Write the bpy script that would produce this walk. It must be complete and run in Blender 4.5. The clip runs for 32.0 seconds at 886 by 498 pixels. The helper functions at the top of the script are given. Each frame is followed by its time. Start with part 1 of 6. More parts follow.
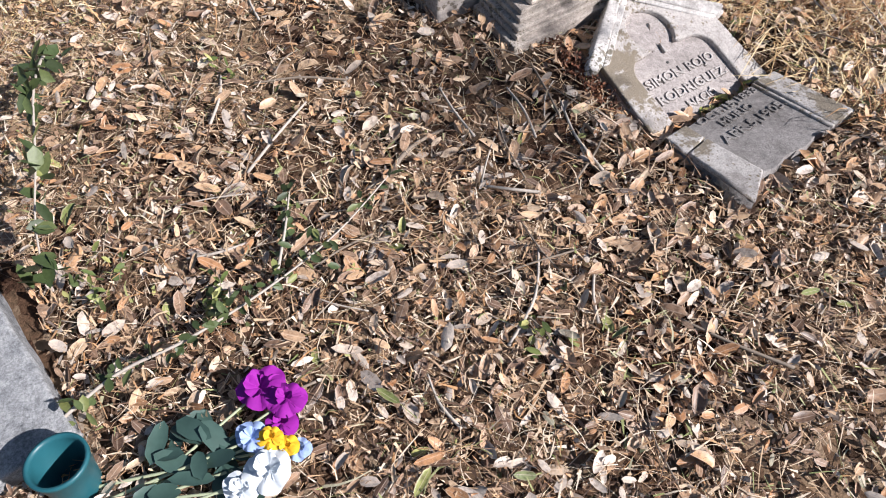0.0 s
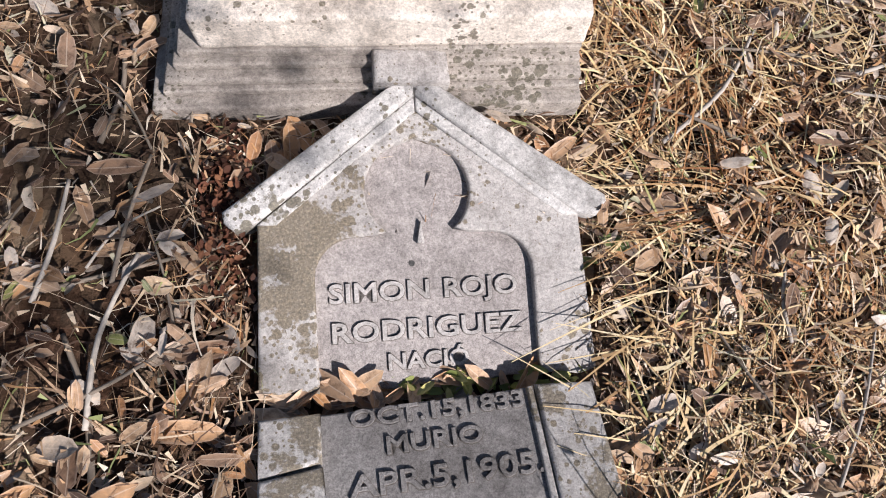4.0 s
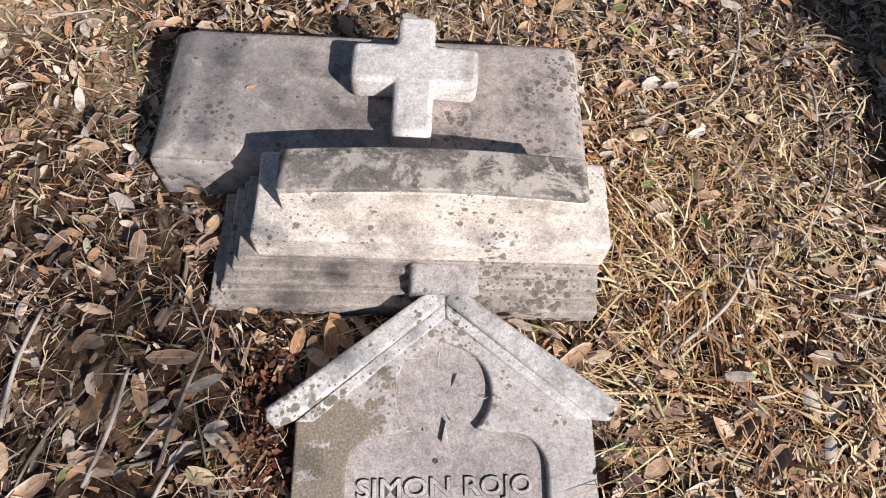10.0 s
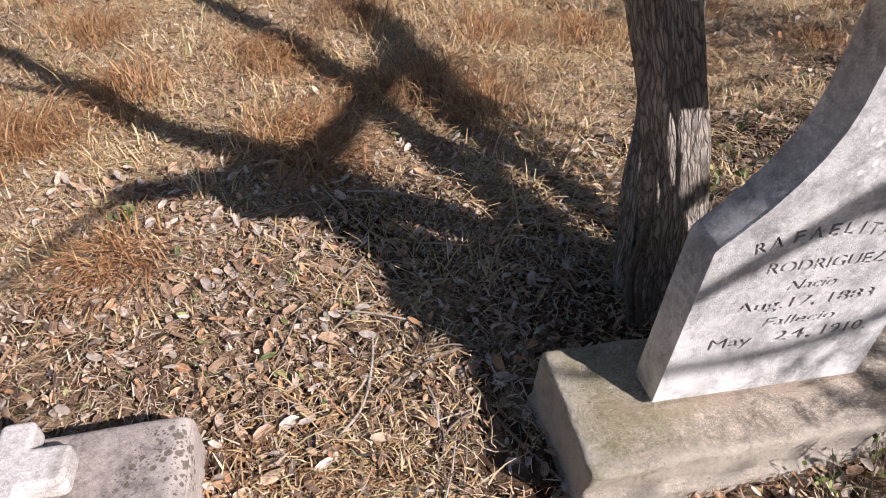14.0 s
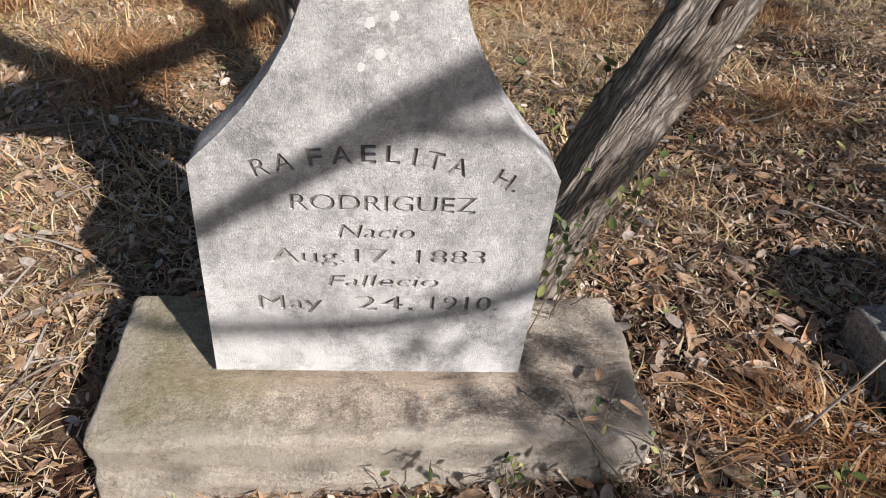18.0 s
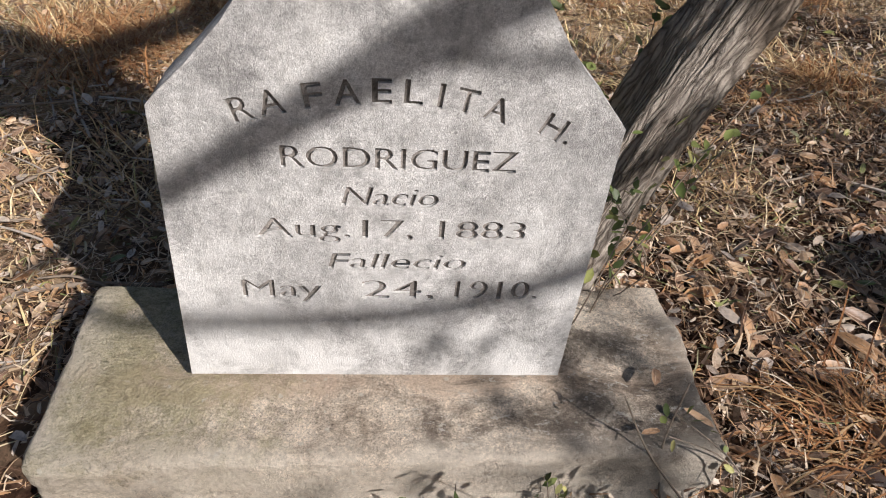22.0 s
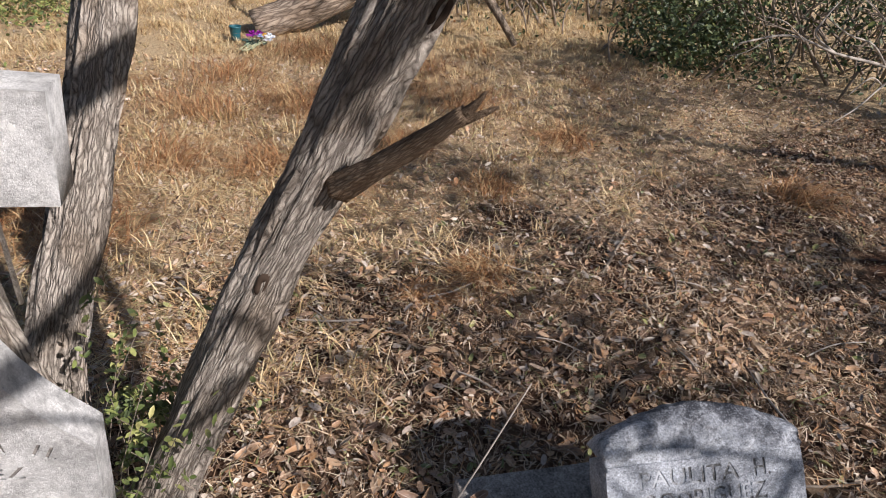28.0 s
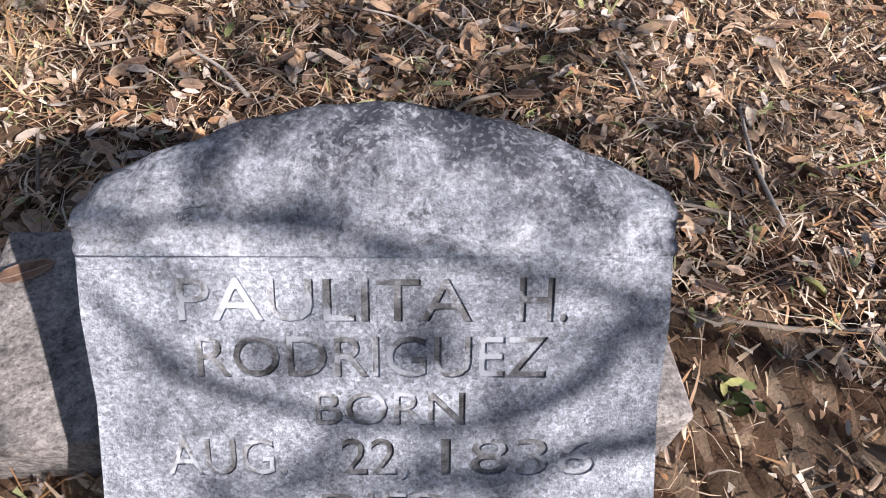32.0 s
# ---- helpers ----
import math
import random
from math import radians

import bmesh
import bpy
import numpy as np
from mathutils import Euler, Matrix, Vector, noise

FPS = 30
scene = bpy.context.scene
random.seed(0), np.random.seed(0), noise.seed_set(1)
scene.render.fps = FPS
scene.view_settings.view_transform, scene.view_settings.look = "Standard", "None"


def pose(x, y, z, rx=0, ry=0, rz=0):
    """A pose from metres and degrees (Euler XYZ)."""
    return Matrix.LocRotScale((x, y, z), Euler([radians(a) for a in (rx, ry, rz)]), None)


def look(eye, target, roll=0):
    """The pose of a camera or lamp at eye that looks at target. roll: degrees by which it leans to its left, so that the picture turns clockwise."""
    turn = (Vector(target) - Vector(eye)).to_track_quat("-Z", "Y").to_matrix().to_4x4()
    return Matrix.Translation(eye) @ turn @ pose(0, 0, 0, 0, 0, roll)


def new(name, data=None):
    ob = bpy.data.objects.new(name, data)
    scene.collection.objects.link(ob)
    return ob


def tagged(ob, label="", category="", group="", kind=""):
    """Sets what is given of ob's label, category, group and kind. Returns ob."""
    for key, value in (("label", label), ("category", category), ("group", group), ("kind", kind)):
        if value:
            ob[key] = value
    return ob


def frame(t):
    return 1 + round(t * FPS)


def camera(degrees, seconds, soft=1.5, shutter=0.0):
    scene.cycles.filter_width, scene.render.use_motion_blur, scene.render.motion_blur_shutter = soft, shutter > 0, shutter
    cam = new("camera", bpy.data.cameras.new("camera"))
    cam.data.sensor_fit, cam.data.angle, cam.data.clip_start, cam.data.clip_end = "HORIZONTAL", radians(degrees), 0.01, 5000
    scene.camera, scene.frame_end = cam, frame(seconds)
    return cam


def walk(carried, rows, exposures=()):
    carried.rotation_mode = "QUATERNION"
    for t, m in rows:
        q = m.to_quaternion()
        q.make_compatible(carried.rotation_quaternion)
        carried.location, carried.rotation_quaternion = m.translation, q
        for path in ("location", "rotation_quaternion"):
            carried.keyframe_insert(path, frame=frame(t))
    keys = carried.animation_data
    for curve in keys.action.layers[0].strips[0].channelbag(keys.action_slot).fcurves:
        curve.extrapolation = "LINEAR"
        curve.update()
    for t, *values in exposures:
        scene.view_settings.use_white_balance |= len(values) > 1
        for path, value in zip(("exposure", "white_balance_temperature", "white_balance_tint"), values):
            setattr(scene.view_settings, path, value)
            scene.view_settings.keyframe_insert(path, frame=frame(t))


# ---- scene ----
cam = camera(67.4, 32.0, soft=1.0)
PATH = [
    (0, (-3.175, -1.546, 1.508), (-2.599, -0.696, -0.208), 1.4),
    (0.5, (-2.911, -1.514, 1.476), (-2.253, -0.631, -0.194), 4.0),
    (1, (-2.631, -1.488, 1.453), (-1.934, -0.578, -0.187), 6.0),
    (1.5, (-2.336, -1.455, 1.419), (-1.735, -0.476, -0.217), 8.5),
    (2, (-2.130, -1.397, 1.406), (-1.631, -0.384, -0.245), 7.0),
    (2.5, (-1.956, -1.231, 1.366), (-1.492, -0.312, -0.349), 11.2),
    (3, (-1.866, -1.114, 1.288), (-1.528, -0.333, -0.522), 14.5),
    (3.5, (-1.704, -1.001, 1.152), (-1.552, -0.296, -0.713), 8.8),
    (5.5, (-1.661, -0.837, 0.878), (-1.541, -0.329, -1.052), 10.5),
    (6, (-1.657, -0.842, 0.878), (-1.522, -0.356, -1.058), 12.8),
    (6.5, (-1.654, -0.842, 0.884), (-1.526, -0.417, -1.066), 14.3),
    (7, (-1.645, -0.853, 0.899), (-1.526, -0.466, -1.060), 14.9),
    (7.5, (-1.632, -0.867, 0.915), (-1.506, -0.493, -1.046), 16.3),
    (8, (-1.630, -0.877, 0.926), (-1.484, -0.513, -1.035), 19.7),
    (8.5, (-1.631, -0.875, 0.961), (-1.500, -0.516, -1.003), 18.5),
    (9, (-1.687, -0.861, 1.061), (-1.553, -0.282, -0.848), 12.9),
    (9.5, (-1.710, -0.826, 1.165), (-1.599, -0.034, -0.668), 8.4),
    (10, (-1.718, -0.774, 1.200), (-1.607, 0.118, -0.587), 7.5),
    (10.5, (-1.718, -0.762, 1.216), (-1.591, 0.195, -0.536), 7.7),
    (11, (-1.711, -0.763, 1.226), (-1.568, 0.209, -0.515), 8.3),
    (11.5, (-1.703, -0.776, 1.233), (-1.573, 0.224, -0.494), 7.4),
    (12, (-1.689, -0.786, 1.246), (-1.571, 0.249, -0.461), 6.4),
    (12.5, (-1.630, -0.817, 1.292), (-1.499, 0.357, -0.323), 4.7),
    (13, (-1.486, -0.854, 1.392), (-1.300, 0.503, -0.064), 1.0),
    (13.5, (-1.263, -0.839, 1.421), (-0.975, 0.608, 0.072), -0.8),
    (14, (-1.003, -0.832, 1.431), (-0.652, 0.677, 0.167), 0.3),
    (14.5, (-0.778, -0.887, 1.496), (-0.376, 0.633, 0.260), 1.1),
    (15, (-0.503, -0.983, 1.508), (-0.068, 0.552, 0.302), 2.0),
    (15.5, (-0.327, -1.000, 1.515), (0.066, 0.551, 0.315), 1.3),
    (17.5, (0.026, -0.908, 1.267), (0.145, 0.624, -0.013), 1.5),
    (18, (0.023, -0.819, 1.144), (0.159, 0.714, -0.133), 1.9),
    (18.5, (0.013, -0.752, 1.055), (0.165, 0.788, -0.212), 2.4),
    (19, (0.007, -0.713, 1.025), (0.176, 0.831, -0.235), 3.0),
    (19.5, (-0.001, -0.691, 1.016), (0.179, 0.859, -0.235), 3.5),
    (20, (-0.012, -0.680, 1.021), (0.144, 0.878, -0.223), 3.0),
    (20.5, (-0.007, -0.671, 1.015), (0.146, 0.890, -0.225), 2.9),
    (21, (-0.004, -0.667, 1.000), (0.152, 0.895, -0.240), 2.9),
    (21.5, (-0.007, -0.667, 0.969), (0.137, 0.886, -0.283), 2.2),
    (22, (-0.009, -0.679, 0.967), (0.143, 0.867, -0.291), 2.0),
    (22.5, (-0.010, -0.692, 0.974), (0.155, 0.849, -0.290), 2.3),
    (23, (-0.011, -0.706, 0.998), (0.166, 0.833, -0.266), 2.6),
    (23.5, (-0.010, -0.739, 1.113), (0.107, 0.839, -0.110), 2.2),
    (24, (-0.018, -0.792, 1.260), (0.051, 0.891, 0.182), 1.5),
    (24.5, (-0.022, -0.829, 1.416), (0.006, 0.943, 0.490), 0.8),
    (26.5, (0.076, -1.045, 1.650), (0.095, 0.792, 0.861), 0.8),
    (27, (0.151, -1.084, 1.660), (0.282, 0.731, 0.829), 1.8),
    (27.5, (0.361, -1.079, 1.623), (0.698, 0.685, 0.744), 3.4),
    (28, (0.626, -0.994, 1.595), (1.112, 0.657, 0.576), 5.1),
    (28.5, (0.888, -1.006, 1.570), (1.398, 0.598, 0.489), 4.8),
    (29, (1.133, -0.972, 1.524), (1.588, 0.565, 0.328), 4.7),
    (29.5, (1.314, -0.814, 1.393), (1.721, 0.636, 0.077), 5.7),
    (30, (1.454, -0.678, 1.229), (1.780, 0.701, -0.182), 7.1),
    (30.5, (1.567, -0.540, 1.093), (1.772, 0.828, -0.352), 5.0),
    (31, (1.562, -0.453, 0.937), (1.747, 0.836, -0.581), 5.1),
    (31.5, (1.564, -0.431, 0.851), (1.759, 0.769, -0.737), 6.1),
    (32, (1.576, -0.422, 0.864), (1.796, 0.771, -0.726), 6.9),
]
walk(cam, [(t, look(eye, target, roll)) for t, eye, target, roll in PATH], [(0.0, 0.56, 6150, 11), (3.0, 0.30, 6150, 11), (6.0, 0.26, 6300, 11), (10.0, 0.24, 6250, 11), (12.0, 0.20, 6250, 11), (14.0, 0.33, 6300, 16), (15.5, 0.26, 6300, 14), (20.0, 0.14, 6500, 10), (24.0, 0.18, 6500, 11), (27.0, 0.12, 6500, 12), (28.0, 0.25, 6350, 12), (29.0, 0.62, 6050, 13), (30.0, 0.84, 6000, 13), (31.0, 0.88, 6150, 14), (32.0, 0.82, 6250, 15)])

# ---- light ----
SUN_AZ = math.atan2(-0.75, 0.66)
SUN_EL = radians(36)
SUN_DIR = Vector((math.cos(SUN_AZ) * math.cos(SUN_EL), math.sin(SUN_AZ) * math.cos(SUN_EL), math.sin(SUN_EL)))
world = bpy.data.worlds.new("sky_world")
world.use_nodes = True
scene.world = world
_wn = world.node_tree.nodes
_sky = _wn.new("ShaderNodeTexSky")
_sky.sky_type = "NISHITA"
_sky.sun_disc = False
_sky.sun_elevation = SUN_EL
_sky.sun_rotation = math.pi / 2 - SUN_AZ
_bg = _wn["Background"]
_bg.inputs["Strength"].default_value = 0.052
world.node_tree.links.new(_sky.outputs[0], _bg.inputs["Color"])
sun_data = bpy.data.lights.new("sun", "SUN")
sun_data.energy, sun_data.angle, sun_data.color = 5.2, radians(0.53), (1.0, 0.94, 0.895)
sun = new("sun", sun_data)
sun.matrix_world = look(SUN_DIR * 30, (0, 0, 0))


# ---- materials ----
class Nodes:
    """Short hand for building a node material."""

    def __init__(self, name, rough=0.8, spec=0.3):
        self.mat = bpy.data.materials.new(name)
        self.mat.use_nodes = True
        self.t = self.mat.node_tree
        self.b = self.t.nodes["Principled BSDF"]
        self.b.inputs["Roughness"].default_value = rough
        self.b.inputs["Specular IOR Level"].default_value = spec

    def link(self, a, b):
        self.t.links.new(a, b)

    def coord(self, kind="Object"):
        return self.t.nodes.new("ShaderNodeTexCoord").outputs[kind]

    def scaled(self, vec, xyz, rot=(0, 0, 0)):
        m = self.t.nodes.new("ShaderNodeMapping")
        m.inputs["Scale"].default_value = xyz
        m.inputs["Rotation"].default_value = rot
        self.link(vec, m.inputs["Vector"])
        return m.outputs[0]

    def noise(self, vec, scale, detail=6, rough=0.6, distort=0.0):
        n = self.t.nodes.new("ShaderNodeTexNoise")
        n.inputs["Scale"].default_value, n.inputs["Detail"].default_value = scale, detail
        n.inputs["Roughness"].default_value, n.inputs["Distortion"].default_value = rough, distort
        self.link(vec, n.inputs["Vector"])
        return n.outputs["Fac"]

    def cells(self, vec, scale, out="Distance", randomness=1.0):
        n = self.t.nodes.new("ShaderNodeTexVoronoi")
        n.inputs["Scale"].default_value, n.inputs["Randomness"].default_value = scale, randomness
        self.link(vec, n.inputs["Vector"])
        return n.outputs[out]

    def ramp(self, fac, stops, smooth=False):
        r = self.t.nodes.new("ShaderNodeValToRGB")
        els = r.color_ramp.elements
        if smooth:
            r.color_ramp.interpolation = "EASE"
        while len(els) < len(stops):
            els.new(0.5)
        for e, (p, c) in zip(els, stops):
            e.position = p
            e.color = (*c, 1) if isinstance(c, tuple) else (c, c, c, 1)
        self.link(fac, r.inputs[0])
        return r.outputs[0]

    def mix(self, fac, a, b, kind="MIX"):
        m = self.t.nodes.new("ShaderNodeMix")
        m.data_type, m.blend_type = "RGBA", kind
        for sock, v in ((m.inputs[0], fac), (m.inputs[6], a), (m.inputs[7], b)):
            if isinstance(v, (int, float)):
                sock.default_value = v
            elif isinstance(v, tuple):
                sock.default_value = (*v, 1)
            else:
                self.link(v, sock)
        return m.outputs[2]

    def math(self, op, a, b=0.0, c=0.0):
        m = self.t.nodes.new("ShaderNodeMath")
        m.operation = op
        for sock, v in zip(m.inputs, (a, b, c)):
            if isinstance(v, (int, float)):
                sock.default_value = v
            else:
                self.link(v, sock)
        return m.outputs[0]

    def axis(self, vec, which):
        s = self.t.nodes.new("ShaderNodeSeparateXYZ")
        self.link(vec, s.inputs[0])
        return s.outputs[which]

    def bump(self, height, strength=0.5, distance=0.004):
        n = self.t.nodes.new("ShaderNodeBump")
        n.inputs["Strength"].default_value, n.inputs["Distance"].default_value = strength, distance
        self.link(height, n.inputs["Height"])
        self.link(n.outputs[0], self.b.inputs["Normal"])

    def color(self, c):
        if isinstance(c, tuple):
            self.b.inputs["Base Color"].default_value = (*c, 1)
        else:
            self.link(c, self.b.inputs["Base Color"])
        return self


def stone(name, pale, mid, dark, lichen=None, lichen_amount=0.5, grain=420, stain=5.0, rough=0.9, bump=0.6, streak=0.0, speckle=0.35, extra=None, side=0.0, crust=0.0):
    """Weathered stone: cloudy stain at two sizes, mottling, fine grain and pits, and lichen in round spots."""
    n = Nodes(name, rough, 0.2)
    co = n.coord()
    cloud = n.math("ADD", n.math("MULTIPLY", n.noise(co, stain, 8, 0.62, 0.5), 0.65), n.math("MULTIPLY", n.noise(co, stain * 4.5, 6, 0.65, 0.8), 0.35))
    c = n.ramp(cloud, [(0.38, dark), (0.48, mid), (0.58, pale)])
    if streak:
        runs = n.noise(n.scaled(co, (16, 2.2, 16)), 1.6, 6, 0.65)
        c = n.mix(n.math("MULTIPLY", n.ramp(runs, [(0.46, 0.0), (0.66, 1.0)]), streak), c, dark)
    mott = n.noise(co, 60, 8, 0.75)
    c = n.mix(0.6, c, n.ramp(mott, [(0.34, 0.55), (0.5, 1.0), (0.66, 1.28)]), "MULTIPLY")
    grit = n.noise(co, grain * 0.45, 4, 0.8)
    c = n.mix(0.75, c, n.ramp(grit, [(0.36, 0.60), (0.5, 1.0), (0.64, 1.28)]), "MULTIPLY")
    fine = n.noise(co, grain, 5, 0.75)
    c = n.mix(speckle, c, n.ramp(fine, [(0.34, 0.45), (0.5, 1.0), (0.68, 1.4)]), "MULTIPLY")
    pits = n.noise(co, grain * 0.28, 6, 0.8)
    c = n.mix(n.math("MULTIPLY", n.ramp(pits, [(0.62, 0.0), (0.70, 1.0)]), 0.55), c, dark)
    if extra:
        c = extra(n, co, c)
    if lichen:
        where = n.noise(co, 5.5, 4, 0.6)
        if side:
            where = n.math("ADD", where, n.math("MULTIPLY", n.axis(co, 0), -side))
        blot = n.noise(co, 150, 4, 0.7)
        small, big = n.cells(co, 95, "Distance"), n.cells(n.scaled(co, (1, 1, 1), (0.4, 0.2, 0.7)), 42, "Distance")
        size = n.math("MULTIPLY", n.math("MINIMUM", n.math("MULTIPLY", small, 1.15), big), 0.75)
        f = n.math("ADD", n.math("MULTIPLY", blot, 0.22), n.math("SUBTRACT", n.math("MULTIPLY", where, 1.25), size))
        lo = 0.60 - 0.14 * lichen_amount
        k = n.ramp(f, [(lo, 0.0), (lo + 0.04, 1.0)])
        if crust:
            sheet = n.math("ADD", n.math("MULTIPLY", where, 0.75), n.math("ADD", n.math("MULTIPLY", n.noise(co, 24, 8, 0.72), 0.45), n.math("MULTIPLY", n.noise(co, 190, 4, 0.7), 0.14)))
            k = n.math("MAXIMUM", k, n.ramp(sheet, [(0.80 - 0.16 * crust, 0.0), (0.84 - 0.16 * crust, 1.0)]))
        tone = n.ramp(n.noise(co, 210, 5, 0.75), [(0.36, tuple(0.5 * v for v in lichen)), (0.5, lichen), (0.64, tuple(2.0 * v for v in lichen))])
        c = n.mix(n.math("MULTIPLY", k, 0.82), c, tone)
    n.color(c)
    n.bump(n.math("ADD", n.math("MULTIPLY", pits, 0.8), n.math("ADD", n.math("MULTIPLY", fine, 0.35), n.math("MULTIPLY", mott, 0.7))), min(1.0, bump), 0.004 * max(1.0, bump) ** 1.5)
    return n.mat


def white_drips(n, co, c):
    """Pale lichen down the middle of the stem, and grey weathering towards the edges."""
    x, y = n.axis(co, 0), n.axis(co, 1)
    wob = n.math("MULTIPLY", n.math("SUBTRACT", n.noise(co, 9, 4, 0.6), 0.5), 0.14)
    off = n.math("ABSOLUTE", n.math("ADD", x, wob))
    col = n.ramp(off, [(0.0, 1.0), (0.055, 0.0)])
    up = n.ramp(y, [(0.46, 0.0), (0.60, 1.0), (0.96, 1.0), (1.0, 0.25)])
    spot = n.math("MULTIPLY", n.math("MINIMUM", n.cells(co, 110, "Distance"), n.cells(n.scaled(co, (1, 0.8, 1), (0.3, 0.5, 0.2)), 72, "Distance")), 0.85)
    f = n.math("SUBTRACT", n.math("ADD", n.math("MULTIPLY", n.math("MULTIPLY", col, up), 0.42), n.math("MULTIPLY", n.noise(co, 130, 5, 0.7), 0.30)), spot)
    c = n.mix(n.math("MULTIPLY", n.ramp(f, [(0.10, 0.0), (0.22, 1.0)]), 0.80), c, (0.74, 0.73, 0.70))
    smut = n.noise(co, 11, 9, 0.72, 0.7)
    c = n.mix(n.math("MULTIPLY", n.ramp(smut, [(0.50, 0.0), (0.62, 1.0)]), 0.58), c, (0.27, 0.262, 0.255))
    dots = n.noise(co, 260, 4, 0.7)
    c = n.mix(n.math("MULTIPLY", n.ramp(dots, [(0.57, 0.0), (0.67, 1.0)]), 0.45), c, (0.22, 0.21, 0.20))
    patch = n.math("ADD", n.noise(co, 38, 9, 0.76, 0.3), n.math("MULTIPLY", n.noise(co, 6, 5, 0.6), 0.5))
    c = n.mix(n.math("MULTIPLY", n.ramp(patch, [(0.76, 0.0), (0.88, 1.0)]), 0.55), c, (0.21, 0.205, 0.20))
    c = n.mix(n.math("MULTIPLY", n.ramp(patch, [(0.60, 1.0), (0.70, 0.0)]), 0.45), c, (0.74, 0.73, 0.715))
    runs = n.noise(n.scaled(co, (26, 3.0, 26)), 1.0, 7, 0.7)
    c = n.mix(n.math("MULTIPLY", n.ramp(runs, [(0.52, 0.0), (0.64, 1.0)]), 0.35), c, (0.70, 0.68, 0.65))
    bloom = n.math("MULTIPLY", n.ramp(y, [(0.0, 1.0), (0.36, 0.25)]), n.ramp(n.noise(co, 8, 8, 0.7, 0.6), [(0.42, 0.0), (0.58, 1.0)]))
    c = n.mix(n.math("MULTIPLY", bloom, 0.8), c, (0.86, 0.85, 0.835))
    spots = n.math("ADD", n.math("MULTIPLY", n.cells(co, 24, "Distance"), -1.0), n.math("MULTIPLY", n.noise(co, 90, 4, 0.7), 0.5))
    return n.mix(n.math("MULTIPLY", n.ramp(spots, [(0.12, 0.0), (0.20, 1.0)]), 0.6), c, (0.74, 0.725, 0.69))


def dark_crust(n, co, c):
    """Black crust thickest along the arched top edge, breaking up below it."""
    f = n.math("ADD", n.math("MULTIPLY", n.axis(co, 1), 2.3), n.math("ADD", n.math("MULTIPLY", n.noise(co, 13, 9, 0.74, 0.5), 1.0), n.math("MULTIPLY", n.axis(co, 0), 0.35)))
    c = n.mix(n.math("MULTIPLY", n.ramp(f, [(0.75, 0.0), (0.93, 1.0)]), n.ramp(n.axis(n.cells(co, 300, "Color"), 0), [(0.0, 0.35), (0.5, 0.95)])), c, (0.065, 0.068, 0.082))
    g = n.noise(co, 30, 8, 0.75, 0.6)
    return n.mix(n.math("MULTIPLY", n.ramp(g, [(0.58, 0.0), (0.64, 1.0)]), 0.75), c, (0.06, 0.062, 0.07))


def damp_side(n, co, c):
    """Grey weathering spreading from one end of the slab, with pale scabs and a scoured tan patch."""
    f = n.math("ADD", n.noise(co, 9, 8, 0.72, 0.5), n.math("MULTIPLY", n.axis(co, 0), -0.55))
    c = n.mix(n.math("MULTIPLY", n.ramp(f, [(0.54, 0.0), (0.74, 1.0)]), 0.6), c, (0.20, 0.195, 0.20))
    g = n.noise(co, 21, 9, 0.74, 0.3)
    c = n.mix(n.math("MULTIPLY", n.ramp(g, [(0.57, 0.0), (0.62, 1.0)]), 0.45), c, (0.56, 0.53, 0.50))
    rim = n.math("MAXIMUM", n.ramp(n.axis(co, 0), [(0.34, 0.0), (0.40, 1.0)]), n.ramp(n.math("MULTIPLY", n.axis(co, 1), -1.0), [(0.10, 0.0), (0.15, 1.0)]))
    return n.mix(n.math("MULTIPLY", n.math("MULTIPLY", rim, n.ramp(g, [(0.40, 0.0), (0.55, 1.0)])), 0.6), c, (0.62, 0.56, 0.51))


def broken_crust(n, co, c):
    """Grey-black crust over cream stone, with scrubbed gaps."""
    f = n.math("ADD", n.noise(co, 17, 9, 0.74, 0.4), n.math("MULTIPLY", n.noise(co, 120, 4, 0.7), 0.25))
    return n.mix(n.ramp(f, [(0.55, 0.0), (0.64, 1.0)]), (0.58, 0.51, 0.45), c)


def pale_patches(n, co, c):
    """White scabs of lichen on dark rock."""
    f = n.noise(co, 14, 9, 0.74, 0.4)
    return n.mix(n.math("MULTIPLY", n.ramp(f, [(0.50, 0.0), (0.56, 1.0)]), 0.8), c, (0.56, 0.58, 0.62))


